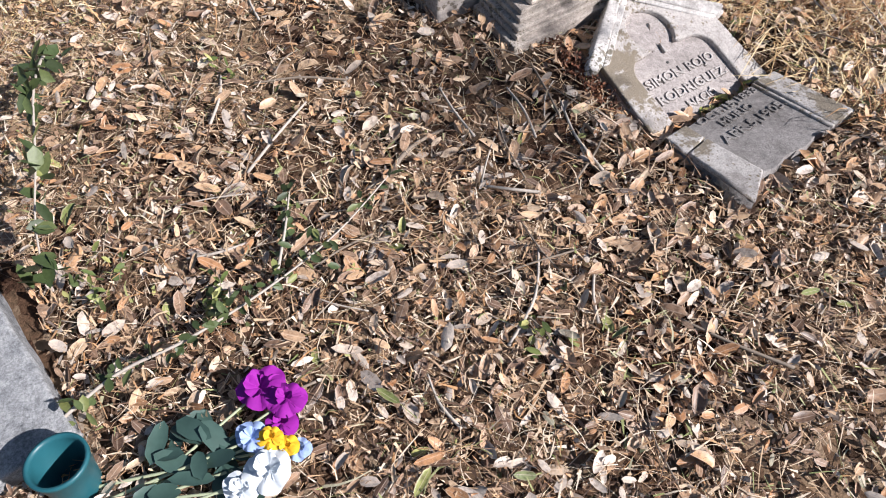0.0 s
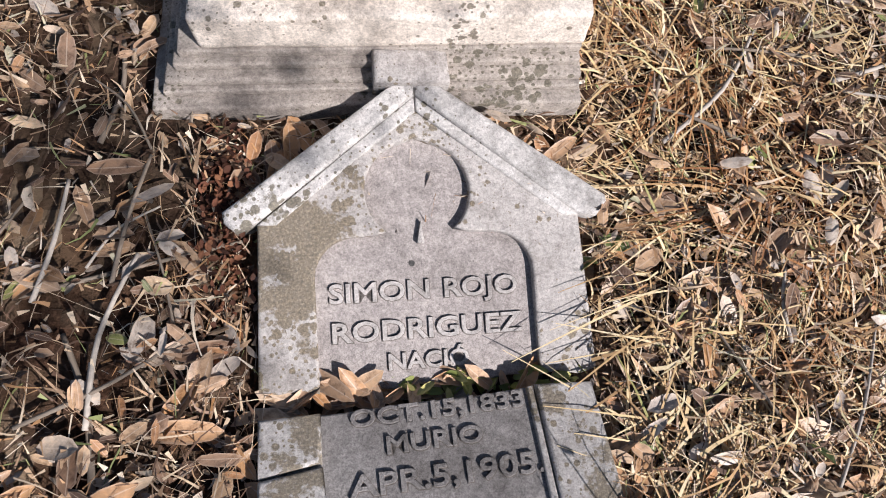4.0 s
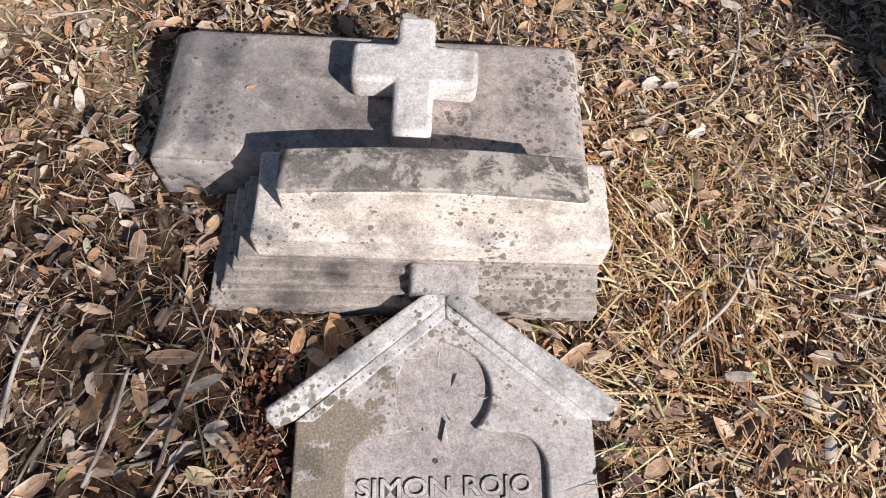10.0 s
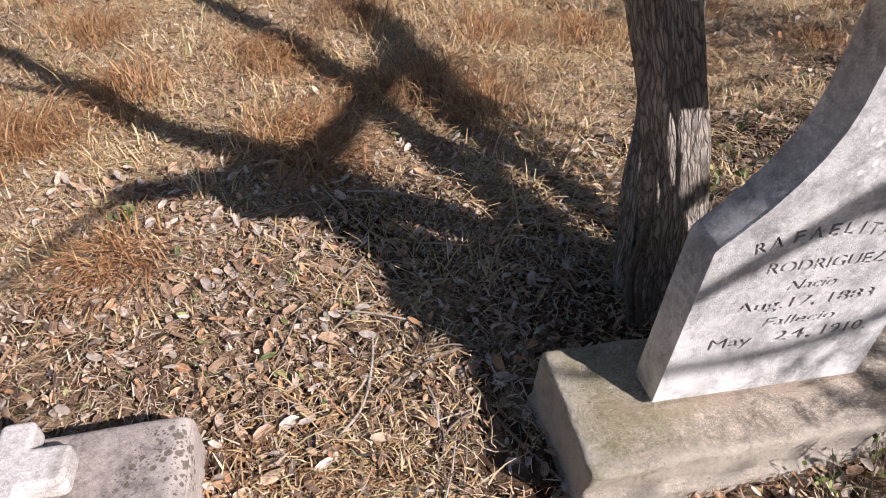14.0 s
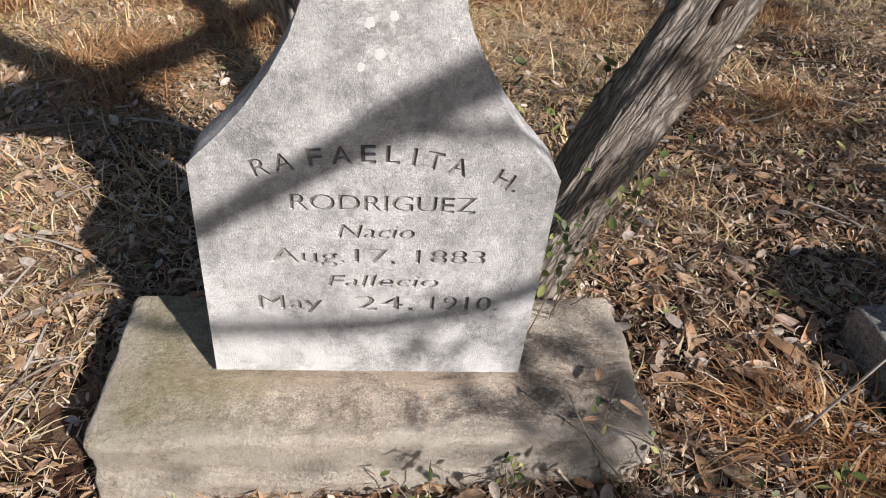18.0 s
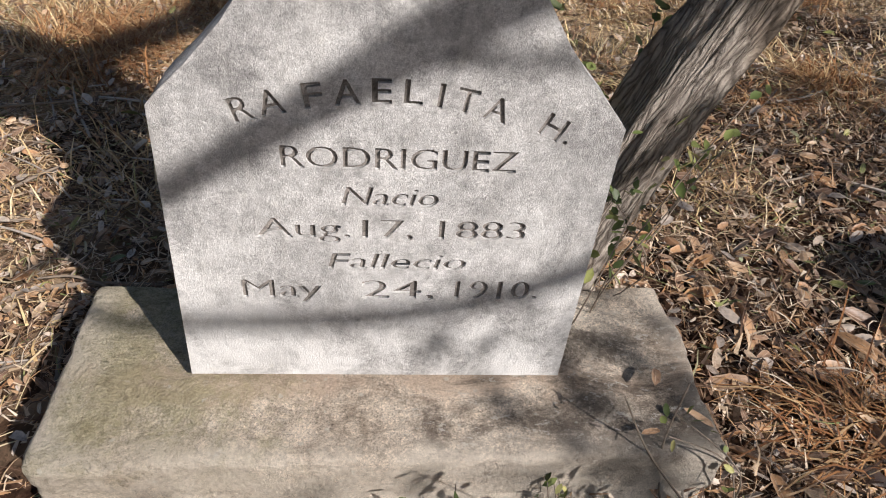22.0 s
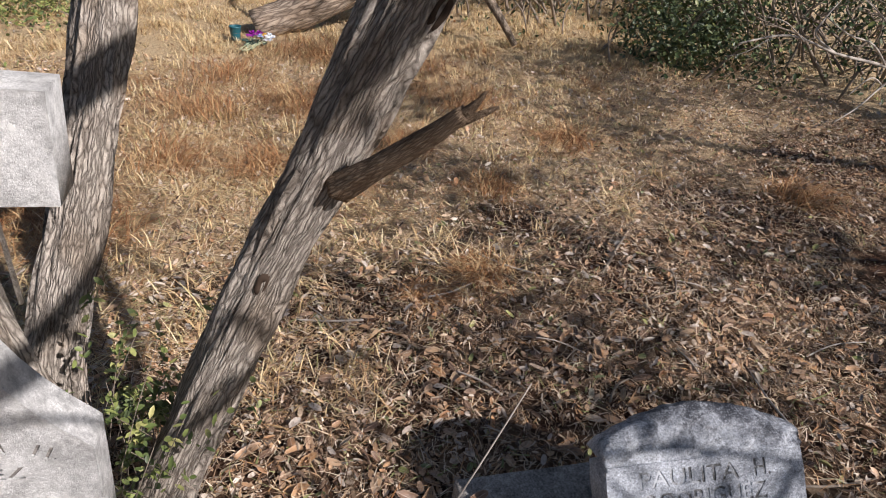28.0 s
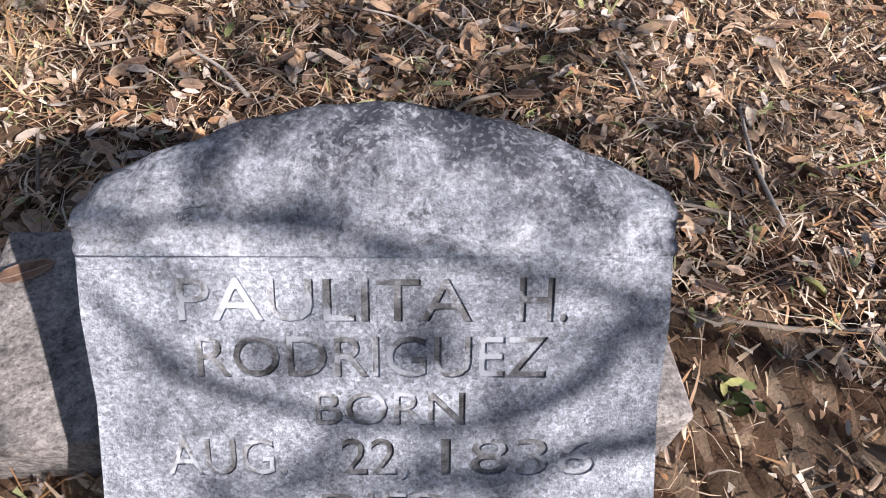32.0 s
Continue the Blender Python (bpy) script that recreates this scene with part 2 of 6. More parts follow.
def worn_rim(n, co, c):
    """Olive growth at one end, a peach scoured strip, dark flaking run-off stain and scrubbed pale edges."""
    x, y, z = n.axis(co, 0), n.axis(co, 1), n.axis(co, 2)
    lift = n.ramp(z, [(0.06, 0.25), (0.15, 1.0)])
    speck = n.noise(co, 85, 8, 0.8)
    clear = n.math("ADD", n.noise(co, 7, 6, 0.7, 0.5), n.math("SUBTRACT", 0.16, n.math("MULTIPLY", n.math("ABSOLUTE", n.math("ADD", y, 0.03)), 3.2)))
    c = n.mix(n.math("MULTIPLY", n.ramp(clear, [(0.50, 0.0), (0.64, 1.0)]), 0.6), c, (0.66, 0.50, 0.38))
    growth = n.math("ADD", n.noise(co, 6.5, 8, 0.72, 0.4), n.math("ADD", n.math("MULTIPLY", x, -0.62), n.math("MULTIPLY", speck, 0.18)))
    c = n.mix(n.math("MULTIPLY", n.math("MULTIPLY", n.ramp(growth, [(0.66, 0.0), (0.86, 1.0)]), lift), 0.62), c, n.mix(n.ramp(speck, [(0.4, 0.0), (0.6, 1.0)]), (0.17, 0.155, 0.055), (0.42, 0.38, 0.20)))
    f = n.math("ADD", n.noise(n.scaled(co, (1.0, 2.0, 1.0)), 6.0, 8, 0.72, 0.8), n.math("ADD", n.math("MULTIPLY", x, 0.42), n.math("MULTIPLY", y, -0.5)))
    stain = n.math("MULTIPLY", n.math("MULTIPLY", n.ramp(f, [(0.58, 0.0), (0.70, 1.0)]), lift), n.ramp(speck, [(0.34, 0.35), (0.52, 1.0)]))
    c = n.mix(n.math("MULTIPLY", stain, 0.82), c, (0.135, 0.105, 0.085))
    flakes = n.math("MULTIPLY", n.ramp(n.noise(n.scaled(co, (1.0, 1.6, 1.0)), 42, 7, 0.75, 0.4), [(0.58, 0.0), (0.62, 1.0)]), n.ramp(f, [(0.52, 0.25), (0.66, 1.0)]))
    c = n.mix(n.math("MULTIPLY", flakes, 0.75), c, (0.70, 0.66, 0.60))
    rim = n.math("MAXIMUM", n.ramp(n.math("ABSOLUTE", x), [(0.44, 0.0), (0.50, 1.0)]), n.ramp(n.math("MULTIPLY", y, -1.0), [(0.12, 0.0), (0.168, 1.0)]))
    scrub = n.math("MULTIPLY", n.ramp(n.noise(co, 14, 7, 0.72), [(0.36, 0.2), (0.54, 1.0)]), n.ramp(speck, [(0.38, 0.35), (0.52, 1.0)]))
    c = n.mix(n.math("MULTIPLY", n.math("MULTIPLY", rim, scrub), 0.85), c, (0.74, 0.66, 0.56))
    dots = n.math("ADD", n.math("MULTIPLY", n.cells(co, 30, "Distance"), -1.0), n.math("MULTIPLY", n.noise(co, 110, 4, 0.7), 0.45))
    return n.mix(n.math("MULTIPLY", n.ramp(dots, [(0.11, 0.0), (0.17, 1.0)]), 0.6), c, (0.66, 0.63, 0.55))


def granite_grain(n, co, c):
    """Salt-and-pepper crystals."""
    v = n.axis(n.cells(co, 300, "Color"), 0)
    return n.mix(0.6, c, n.ramp(v, [(0.0, 0.42), (0.25, 0.8), (0.7, 1.12), (1.0, 1.5)]), "MULTIPLY")


MARBLE = stone("weathered_marble", (0.50, 0.465, 0.44), (0.44, 0.405, 0.385), (0.31, 0.28, 0.26), lichen=(0.165, 0.130, 0.085), lichen_amount=0.45, side=0.55, crust=0.42)
MARBLE_CLEAN = stone("white_marble_moulding", (0.62, 0.59, 0.57), (0.52, 0.49, 0.47), (0.30, 0.28, 0.265), lichen=(0.12, 0.10, 0.065), lichen_amount=0.15, side=0.35, crust=0.15)
MARBLE_PANEL = stone("clean_marble_panel", (0.42, 0.375, 0.355), (0.365, 0.325, 0.31), (0.27, 0.24, 0.225), speckle=0.6, grain=460)
LETTER_TOP = stone("worn_marble_letters", (0.50, 0.46, 0.44), (0.44, 0.405, 0.385), (0.32, 0.29, 0.275))
GRIME_SHADE = stone("grime_and_shade_round_letters", (0.21, 0.185, 0.17), (0.165, 0.145, 0.132), (0.11, 0.096, 0.088))
MARBLE_LOW = stone("grey_marble", (0.295, 0.274, 0.264), (0.235, 0.217, 0.209), (0.135, 0.122, 0.116), speckle=0.6, grain=460)
MARBLE_EDGE = stone("grey_marble_border", (0.52, 0.49, 0.47), (0.44, 0.41, 0.39), (0.28, 0.255, 0.24), lichen=(0.165, 0.132, 0.088), lichen_amount=0.3, crust=0.62)
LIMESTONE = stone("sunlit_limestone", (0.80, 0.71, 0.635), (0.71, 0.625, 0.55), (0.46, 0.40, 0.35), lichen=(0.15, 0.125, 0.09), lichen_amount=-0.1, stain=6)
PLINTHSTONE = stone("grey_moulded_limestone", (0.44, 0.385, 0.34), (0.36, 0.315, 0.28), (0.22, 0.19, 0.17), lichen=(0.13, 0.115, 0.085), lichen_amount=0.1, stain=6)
CAPSTONE = stone("dark_weathered_cap", (0.33, 0.29, 0.255), (0.22, 0.195, 0.17), (0.10, 0.09, 0.08), lichen=(0.30, 0.27, 0.22), lichen_amount=-0.2, bump=0.9, extra=broken_crust)
SLABSTONE = stone("stained_slab", (0.47, 0.40, 0.36), (0.38, 0.325, 0.295), (0.21, 0.185, 0.17), lichen=(0.13, 0.105, 0.08), lichen_amount=0.0, stain=8, extra=damp_side)
CROSSWHITE = stone("white_marble", (0.76, 0.71, 0.68), (0.68, 0.63, 0.595), (0.48, 0.435, 0.40), grain=500, speckle=0.3)
CROSSGREY = stone("grey_streaked_marble", (0.77, 0.755, 0.74), (0.55, 0.537, 0.528), (0.28, 0.273, 0.268), stain=4.2, streak=0.25, grain=520, bump=0.8, speckle=0.6, extra=white_drips)
BASESTONE = stone("tan_base_stone", (0.80, 0.70, 0.585), (0.66, 0.56, 0.455), (0.36, 0.29, 0.225), stain=6, grain=300, bump=2.1, speckle=1.0, extra=worn_rim)
GRANITE = stone("blue_grey_granite", (0.47, 0.493, 0.54), (0.37, 0.389, 0.43), (0.20, 0.212, 0.238), stain=9, grain=420, bump=1.0, speckle=0.8, extra=granite_grain)
ROUGHTOP = stone("rock_pitched_granite", (0.54, 0.56, 0.60), (0.42, 0.44, 0.485), (0.20, 0.21, 0.24), stain=9, grain=240, bump=1.2, speckle=0.8, extra=dark_crust)
CONCRETE = stone("grey_concrete", (0.40, 0.365, 0.335), (0.32, 0.29, 0.265), (0.17, 0.155, 0.145), grain=170, stain=10, bump=1.2, speckle=1.0)
MARKER = stone("stained_marker_stone", (0.36, 0.362, 0.37), (0.25, 0.255, 0.265), (0.08, 0.084, 0.094), stain=9, grain=300, speckle=0.5)
HOLE_SHADE = stone("peg_hole_shade", (0.16, 0.15, 0.14), (0.11, 0.105, 0.10), (0.06, 0.06, 0.06))
RESIDUE = stone("dark_letter_residue", (0.34, 0.34, 0.35), (0.17, 0.167, 0.167), (0.05, 0.048, 0.046), stain=14, extra=pale_patches)
FRESH_CHIP = stone("fresh_marble_chip", (0.72, 0.69, 0.66), (0.65, 0.62, 0.59), (0.48, 0.455, 0.43))
CUT_GREY = stone("dull_letter_cut", (0.34, 0.31, 0.285), (0.26, 0.235, 0.215), (0.15, 0.135, 0.12), stain=12)
LICHEN_WHITE = Nodes("white_lichen", 0.95, 0.1).color((0.74, 0.73, 0.70)).mat


def soil_material():
    n = Nodes("litter_soil", 0.95, 0.1)
    co = n.coord()
    x, y = n.axis(co, 0), n.axis(co, 1)
    big = n.noise(co, 1.3, 5, 0.6)
    fine = n.noise(co, 85, 6, 0.7)
    chip = n.cells(n.scaled(co, (1, 0.45, 1), (0, 0, 0.6)), 42, "Color")
    chip_v = n.axis(chip, 0)
    litter = n.ramp(chip_v, [(0.0, (0.05, 0.030, 0.020)), (0.35, (0.14, 0.085, 0.052)), (0.7, (0.26, 0.175, 0.11)), (1.0, (0.38, 0.28, 0.19))])
    soil = n.ramp(fine, [(0.35, (0.016, 0.008, 0.005)), (0.5, (0.055, 0.028, 0.018)), (0.65, (0.13, 0.070, 0.045))])
    near = n.mix(n.ramp(big, [(0.40, 0.0), (0.56, 1.0)]), soil, litter)
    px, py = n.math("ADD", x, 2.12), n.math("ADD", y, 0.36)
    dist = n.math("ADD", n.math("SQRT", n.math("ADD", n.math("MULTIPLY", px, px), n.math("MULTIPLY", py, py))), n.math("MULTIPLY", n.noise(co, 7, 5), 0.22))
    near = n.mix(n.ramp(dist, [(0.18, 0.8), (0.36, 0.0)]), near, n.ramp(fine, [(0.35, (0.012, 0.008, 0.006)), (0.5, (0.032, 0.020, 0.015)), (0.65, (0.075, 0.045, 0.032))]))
    straw = n.ramp(n.noise(n.scaled(co, (1, 3.2, 1), (0, 0, 0.5)), 55, 5, 0.7), [(0.32, (0.170, 0.110, 0.065)), (0.48, (0.50, 0.365, 0.215)), (0.64, (0.75, 0.60, 0.39))])
    grassy = n.math("ADD", n.math("MULTIPLY", y, 0.30), n.math("ADD", n.math("MULTIPLY", x, -0.10), big))
    c = n.mix(n.ramp(grassy, [(0.78, 0.0), (1.05, 0.85)]), near, straw)
    dirt = n.ramp(n.noise(n.scaled(co, (0.25, 1, 1)), 0.9, 6, 0.6), [(0.3, (0.56, 0.33, 0.22)), (0.5, (0.64, 0.40, 0.28)), (0.7, (0.68, 0.48, 0.34))])
    dry = n.ramp(n.noise(n.scaled(co, (0.35, 1, 1)), 2.2, 6, 0.65), [(0.3, (0.42, 0.30, 0.18)), (0.7, (0.66, 0.52, 0.34))])
    edge = n.math("ADD", y, n.math("MULTIPLY", n.noise(co, 0.5, 4), 3.0))
    c = n.mix(n.ramp(n.math("DIVIDE", edge, 40.0), [(0.28, 0.0), (0.33, 1.0)]), c, dry)
    c = n.mix(n.ramp(n.math("DIVIDE", edge, 40.0), [(0.42, 0.0), (0.50, 1.0)]), c, dirt)
    n.color(c)
    n.bump(n.math("ADD", fine, chip_v), 0.8, 0.012)
    return n.mat


def leaf_material(name, stops, rough=0.55, per_island=True, spec=0.35, veined=False):
    n = Nodes(name, rough, spec)
    if per_island:
        rnd = n.t.nodes.new("ShaderNodeNewGeometry").outputs["Random Per Island"]
    else:
        rnd = n.t.nodes.new("ShaderNodeObjectInfo").outputs["Random"]
    co = n.coord()
    c = n.ramp(rnd, stops)
    mott = n.noise(co, 120, 4, 0.65)
    c = n.mix(0.5, c, n.ramp(mott, [(0.3, 0.55), (0.6, 1.0), (0.8, 1.2)]), "MULTIPLY")
    relief = mott
    if veined:
        uv = n.coord("UV")
        across = n.math("ABSOLUTE", n.math("SUBTRACT", n.axis(uv, 1), 0.5))
        side_veins = n.math("SINE", n.math("MULTIPLY", n.math("SUBTRACT", n.axis(uv, 0), n.math("MULTIPLY", across, 0.55)), 62.0))
        blotch = n.noise(co, 46, 5, 0.7)
        c = n.mix(0.75, c, n.ramp(blotch, [(0.36, (0.42, 0.34, 0.28)), (0.50, (1.0, 0.98, 0.96)), (0.64, (1.25, 1.15, 1.02))]), "MULTIPLY")
        c = n.mix(n.ramp(side_veins, [(0.75, 0.0), (1.0, 0.06)]), c, (0.62, 0.50, 0.40))
        c = n.mix(n.ramp(across, [(0.0, 0.55), (0.05, 0.0)]), c, (0.66, 0.54, 0.44))
        c = n.mix(n.ramp(across, [(0.38, 0.0), (0.5, 0.35)]), c, (0.64, 0.50, 0.39))
        relief = n.math("ADD", mott, n.math("ADD", n.math("MULTIPLY", side_veins, 0.06), n.math("MULTIPLY", across, 1.5)))
    n.color(c)
    n.bump(relief, 0.4, 0.002)
    return n.mat


LEAF_STOPS = [(0.0, (0.09, 0.055, 0.04)), (0.12, (0.23, 0.145, 0.10)), (0.28, (0.43, 0.29, 0.195)), (0.40, (0.58, 0.40, 0.25)), (0.48, (0.52, 0.29, 0.15)), (0.55, (0.42, 0.22, 0.11)), (0.62, (0.64, 0.48, 0.33)), (0.75, (0.50, 0.435, 0.385)), (0.90, (0.68, 0.595, 0.52)), (0.955, (0.62, 0.54, 0.46)), (0.965, (0.15, 0.20, 0.07)), (1.0, (0.38, 0.39, 0.14))]
SOIL = soil_material()
LEAF = leaf_material("dry_oak_leaf", LEAF_STOPS, 0.42, veined=True)
LEAF_ONE = leaf_material("dry_oak_leaf_single", [(0.0, (0.22, 0.135, 0.09)), (0.25, (0.43, 0.29, 0.19)), (0.45, (0.52, 0.30, 0.15)), (0.65, (0.56, 0.42, 0.30)), (0.8, (0.47, 0.25, 0.11)), (1.0, (0.50, 0.43, 0.36))], 0.42, per_island=False, veined=True)
STRAW = leaf_material("straw_debris", [(0.0, (0.075, 0.045, 0.032)), (0.22, (0.22, 0.13, 0.085)), (0.42, (0.48, 0.32, 0.20)), (0.52, (0.54, 0.29, 0.13)), (0.60, (0.64, 0.46, 0.29)), (0.75, (0.72, 0.55, 0.38)), (0.94, (0.83, 0.70, 0.55)), (0.965, (0.228, 0.257, 0.098)), (1.0, (0.457, 0.451, 0.195))], 0.55)
CRUMB = leaf_material("rotten_wood_crumb", [(0.0, (0.05, 0.02, 0.012)), (0.5, (0.15, 0.055, 0.03)), (1.0, (0.27, 0.12, 0.06))], 0.8)
TUFT = leaf_material("dry_tuft_blade", [(0.0, (0.184, 0.075, 0.032)), (0.4, (0.414, 0.196, 0.082)), (0.75, (0.552, 0.310, 0.139)), (1.0, (0.644, 0.460, 0.253))], 0.6)
GREEN = leaf_material("green_leaf", [(0.0, (0.035, 0.05, 0.02)), (0.5, (0.065, 0.095, 0.035)), (0.85, (0.13, 0.155, 0.06)), (1.0, (0.24, 0.25, 0.08))], 0.45)
WEEDGREEN = leaf_material("olive_weed_leaf", [(0.0, (0.05, 0.07, 0.025)), (0.4, (0.13, 0.17, 0.05)), (0.75, (0.26, 0.29, 0.09)), (1.0, (0.46, 0.42, 0.17))], 0.5)
YGREEN = leaf_material("yellow_green_leaf", [(0.0, (0.16, 0.19, 0.05)), (0.5, (0.34, 0.36, 0.10)), (1.0, (0.52, 0.47, 0.17))], 0.5, per_island=False)
CANOPY = leaf_material("canopy_leaf", [(0.0, (0.035, 0.055, 0.02)), (1.0, (0.10, 0.13, 0.04))], 0.5)
TWIG = leaf_material("grey_twig", [(0.0, (0.12, 0.09, 0.065)), (0.6, (0.26, 0.21, 0.165)), (1.0, (0.42, 0.36, 0.29))], 0.85)


def bark_material(name, pale, dark, red=None, flake=1.0):
    """Bark with short flaking plates between dark furrows that run along the limb."""
    n = Nodes(name, 0.92, 0.15)
    co = n.coord("UV")
    rough_co = n.t.nodes.new("ShaderNodeTexNoise")
    rough_co.inputs["Scale"].default_value = 9.0
    n.link(co, rough_co.inputs["Vector"])
    warp = n.mix(0.03, co, rough_co.outputs["Color"])
    rough_fine = n.t.nodes.new("ShaderNodeTexNoise")
    rough_fine.inputs["Scale"].default_value = 34.0
    n.link(co, rough_fine.inputs["Vector"])
    wave = n.mix(0.012, warp, rough_fine.outputs["Color"])
    edge = n.t.nodes.new("ShaderNodeTexVoronoi")
    edge.feature = "DISTANCE_TO_EDGE"
    edge.inputs["Scale"].default_value = 1.0
    n.link(n.scaled(wave, (58 * flake, 11 * flake, 1)), edge.inputs["Vector"])
    gap = n.ramp(edge.outputs["Distance"], [(0.0, 0.0), (0.26, 1.0)])
    crack = n.noise(n.scaled(wave, (170 * flake, 40 * flake, 1)), 1.0, 8, 0.72, 0.3)
    deep = n.ramp(n.noise(n.scaled(warp, (9, 2.6, 1)), 1.0, 7, 0.68, 0.8), [(0.32, 0.0), (0.42, 1.0)])
    broad = n.noise(n.scaled(co, (3, 3.0, 1)), 1.0, 5, 0.6, 0.6)
    fine = n.noise(n.scaled(co, (190, 110, 1)), 1.0, 5, 0.75)
    f = n.math("ADD", n.math("MULTIPLY", gap, 0.40), n.math("ADD", n.math("MULTIPLY", crack, 0.50), n.math("MULTIPLY", deep, 0.10)))
    blend = lambda k: tuple(k * a + (1 - k) * b for a, b in zip(pale, dark))
    c = n.ramp(f, [(0.28, dark), (0.46, blend(0.40)), (0.62, blend(0.72)), (0.80, blend(0.96))])
    worn = n.noise(n.scaled(co, (3.2, 0.9, 1)), 1.0, 7, 0.66, 0.8)
    c = n.mix(n.math("MULTIPLY", n.ramp(worn, [(0.62, 0.0), (0.66, 1.0)]), 0.5), c, blend(1.0))
    c = n.mix(0.8, c, n.ramp(broad, [(0.36, (0.72, 0.66, 0.60)), (0.5, (0.96, 0.95, 0.94)), (0.64, (1.2, 1.2, 1.2))]), "MULTIPLY")
    c = n.mix(0.5, c, n.ramp(fine, [(0.36, 0.55), (0.5, 1.0), (0.66, 1.25)]), "MULTIPLY")
    if red:
        c = n.mix(n.ramp(n.noise(co, 1.6, 5), [(0.58, 0.0), (0.70, 0.4)]), c, red)
    n.color(c)
    n.bump(n.math("ADD", f, n.math("ADD", n.math("MULTIPLY", fine, 0.10), n.math("MULTIPLY", deep, 0.12))), 1.0, 0.014)
    return n.mat


BARK = bark_material("grey_furrowed_bark", (0.60, 0.53, 0.46), (0.11, 0.09, 0.074), (0.30, 0.20, 0.13))
DEADWOOD = bark_material("weathered_deadwood", (0.46, 0.37, 0.29), (0.09, 0.065, 0.05), flake=0.55)
STUBWOOD = bark_material("splintered_brown_wood", (0.50, 0.37, 0.26), (0.13, 0.08, 0.05), flake=0.6)
HOLLOW = Nodes("dark_knot_hollow", 0.95, 0.1).color((0.055, 0.038, 0.028)).mat
PALETWIG = leaf_material("bleached_twig", [(0.0, (0.34, 0.29, 0.24)), (1.0, (0.58, 0.52, 0.46))], 0.85)
METAL = Nodes("galvanised_steel", 0.45, 0.5).color((0.35, 0.34, 0.32)).mat
METAL.node_tree.nodes["Principled BSDF"].inputs["Metallic"].default_value = 0.8
POSTWOOD = bark_material("post_wood", (0.30, 0.21, 0.14), (0.13, 0.08, 0.05))


def plain(name, c, rough=0.6, vary=0.25):
    n = Nodes(name, rough, 0.4)
    v = n.noise(n.coord(), 60, 4, 0.6)
    n.color(n.mix(vary, c, n.ramp(v, [(0.3, tuple(0.5 * k for k in c)), (0.7, tuple(min(1, 1.25 * k) for k in c))])))
    return n.mat


TEAL = plain("teal_plastic", (0.02, 0.105, 0.13), 0.4, 0.15)
GOLD = leaf_material("golden_dry_grass", [(0.0, (0.26, 0.145, 0.07)), (0.30, (0.60, 0.40, 0.20)), (0.70, (0.82, 0.62, 0.34)), (0.93, (0.86, 0.71, 0.46)), (1.0, (0.40, 0.38, 0.13))], 0.6)
PURPLE = plain("purple_cloth", (0.28, 0.01, 0.30), 0.8)
WHITECLOTH = plain("white_cloth", (0.72, 0.76, 0.80), 0.85, 0.15)
BLUECLOTH = plain("pale_blue_cloth", (0.36, 0.47, 0.75), 0.85)
YELLOW = plain("yellow_cloth", (0.80, 0.48, 0.02), 0.8)
DARKLEAF = plain("dark_cloth_leaf", (0.05, 0.095, 0.08), 0.5)
STEM = plain("pale_green_stem", (0.42, 0.46, 0.30), 0.6)
HOUSEWHITE = plain("white_siding", (0.70, 0.72, 0.75), 0.8, 0.1)
HOUSETAN = plain("tan_siding", (0.48, 0.40, 0.28), 0.8, 0.1)
ROOFGREY = plain("grey_roofing", (0.16, 0.16, 0.17), 0.9)
PANE = plain("dark_window_glass", (0.03, 0.04, 0.05), 0.1, 0.05)


# ---- geometry helpers ----
def part(name, mesh, material, parent=None, label="", at=None, smooth=False):
    """Links a mesh or bmesh as one object under a thing, a part or the world."""
    if isinstance(mesh, bmesh.types.BMesh):
        me = bpy.data.meshes.new(name)
        mesh.to_mesh(me)
        mesh.free()
    else:
        me = mesh
    if material is not None:
        me.materials.clear()
        me.materials.append(material)
    if smooth:
        me.polygons.foreach_set("use_smooth", np.ones(len(me.polygons), bool))
    ob = new(name, me)
    ob.parent = parent
    if at is not None:
        ob.matrix_basis = at
    if label:
        tagged(ob, label)
    return ob


def thing(name, label, category, group="", at=None):
    ob = tagged(new(name), label, category, group)
    ob.empty_display_size = 0.1
    if at is not None:
        ob.matrix_world = at
    return ob


def raw_mesh(name, verts, faces):
    me = bpy.data.meshes.new(name)
    me.from_pydata([tuple(v) for v in verts], [], [tuple(f) for f in faces])
    me.update()
    return me


def quads_mesh(name, verts, quads):
    """A mesh of many quads from arrays, quickly."""
    me = bpy.data.meshes.new(name)
    v, q = np.asarray(verts, np.float32), np.asarray(quads, np.int32)
    me.vertices.add(len(v))
    me.vertices.foreach_set("co", v.ravel())
    me.loops.add(q.size)
    me.loops.foreach_set("vertex_index", q.ravel())
    me.polygons.add(len(q))
    me.polygons.foreach_set("loop_start", np.arange(0, q.size, 4, dtype=np.int32))
    me.update(calc_edges=True)
    return me


def ground_z(x, y):
    """Height of the ground."""
    x, y = np.asarray(x, float), np.asarray(y, float)
    z = 0.010 * np.sin(2.1 * x + 0.7) * np.cos(1.7 * y + 0.3) + 0.006 * np.sin(5.3 * x - 3.1 * y) + 0.004 * np.sin(9.7 * x + 8.3 * y)
    z = z - 0.085 * np.exp(-(((x + 1.60) / 0.34) ** 2 + ((y + 0.74) / 0.24) ** 2))
    z = z - 0.03 * np.exp(-(((x + 1.25) / 0.25) ** 2 + ((y + 0.55) / 0.4) ** 2))
    far = np.clip((np.hypot(x, y) - 9) / 8, 0, 1)
    return z * (1 - far) - 0.012


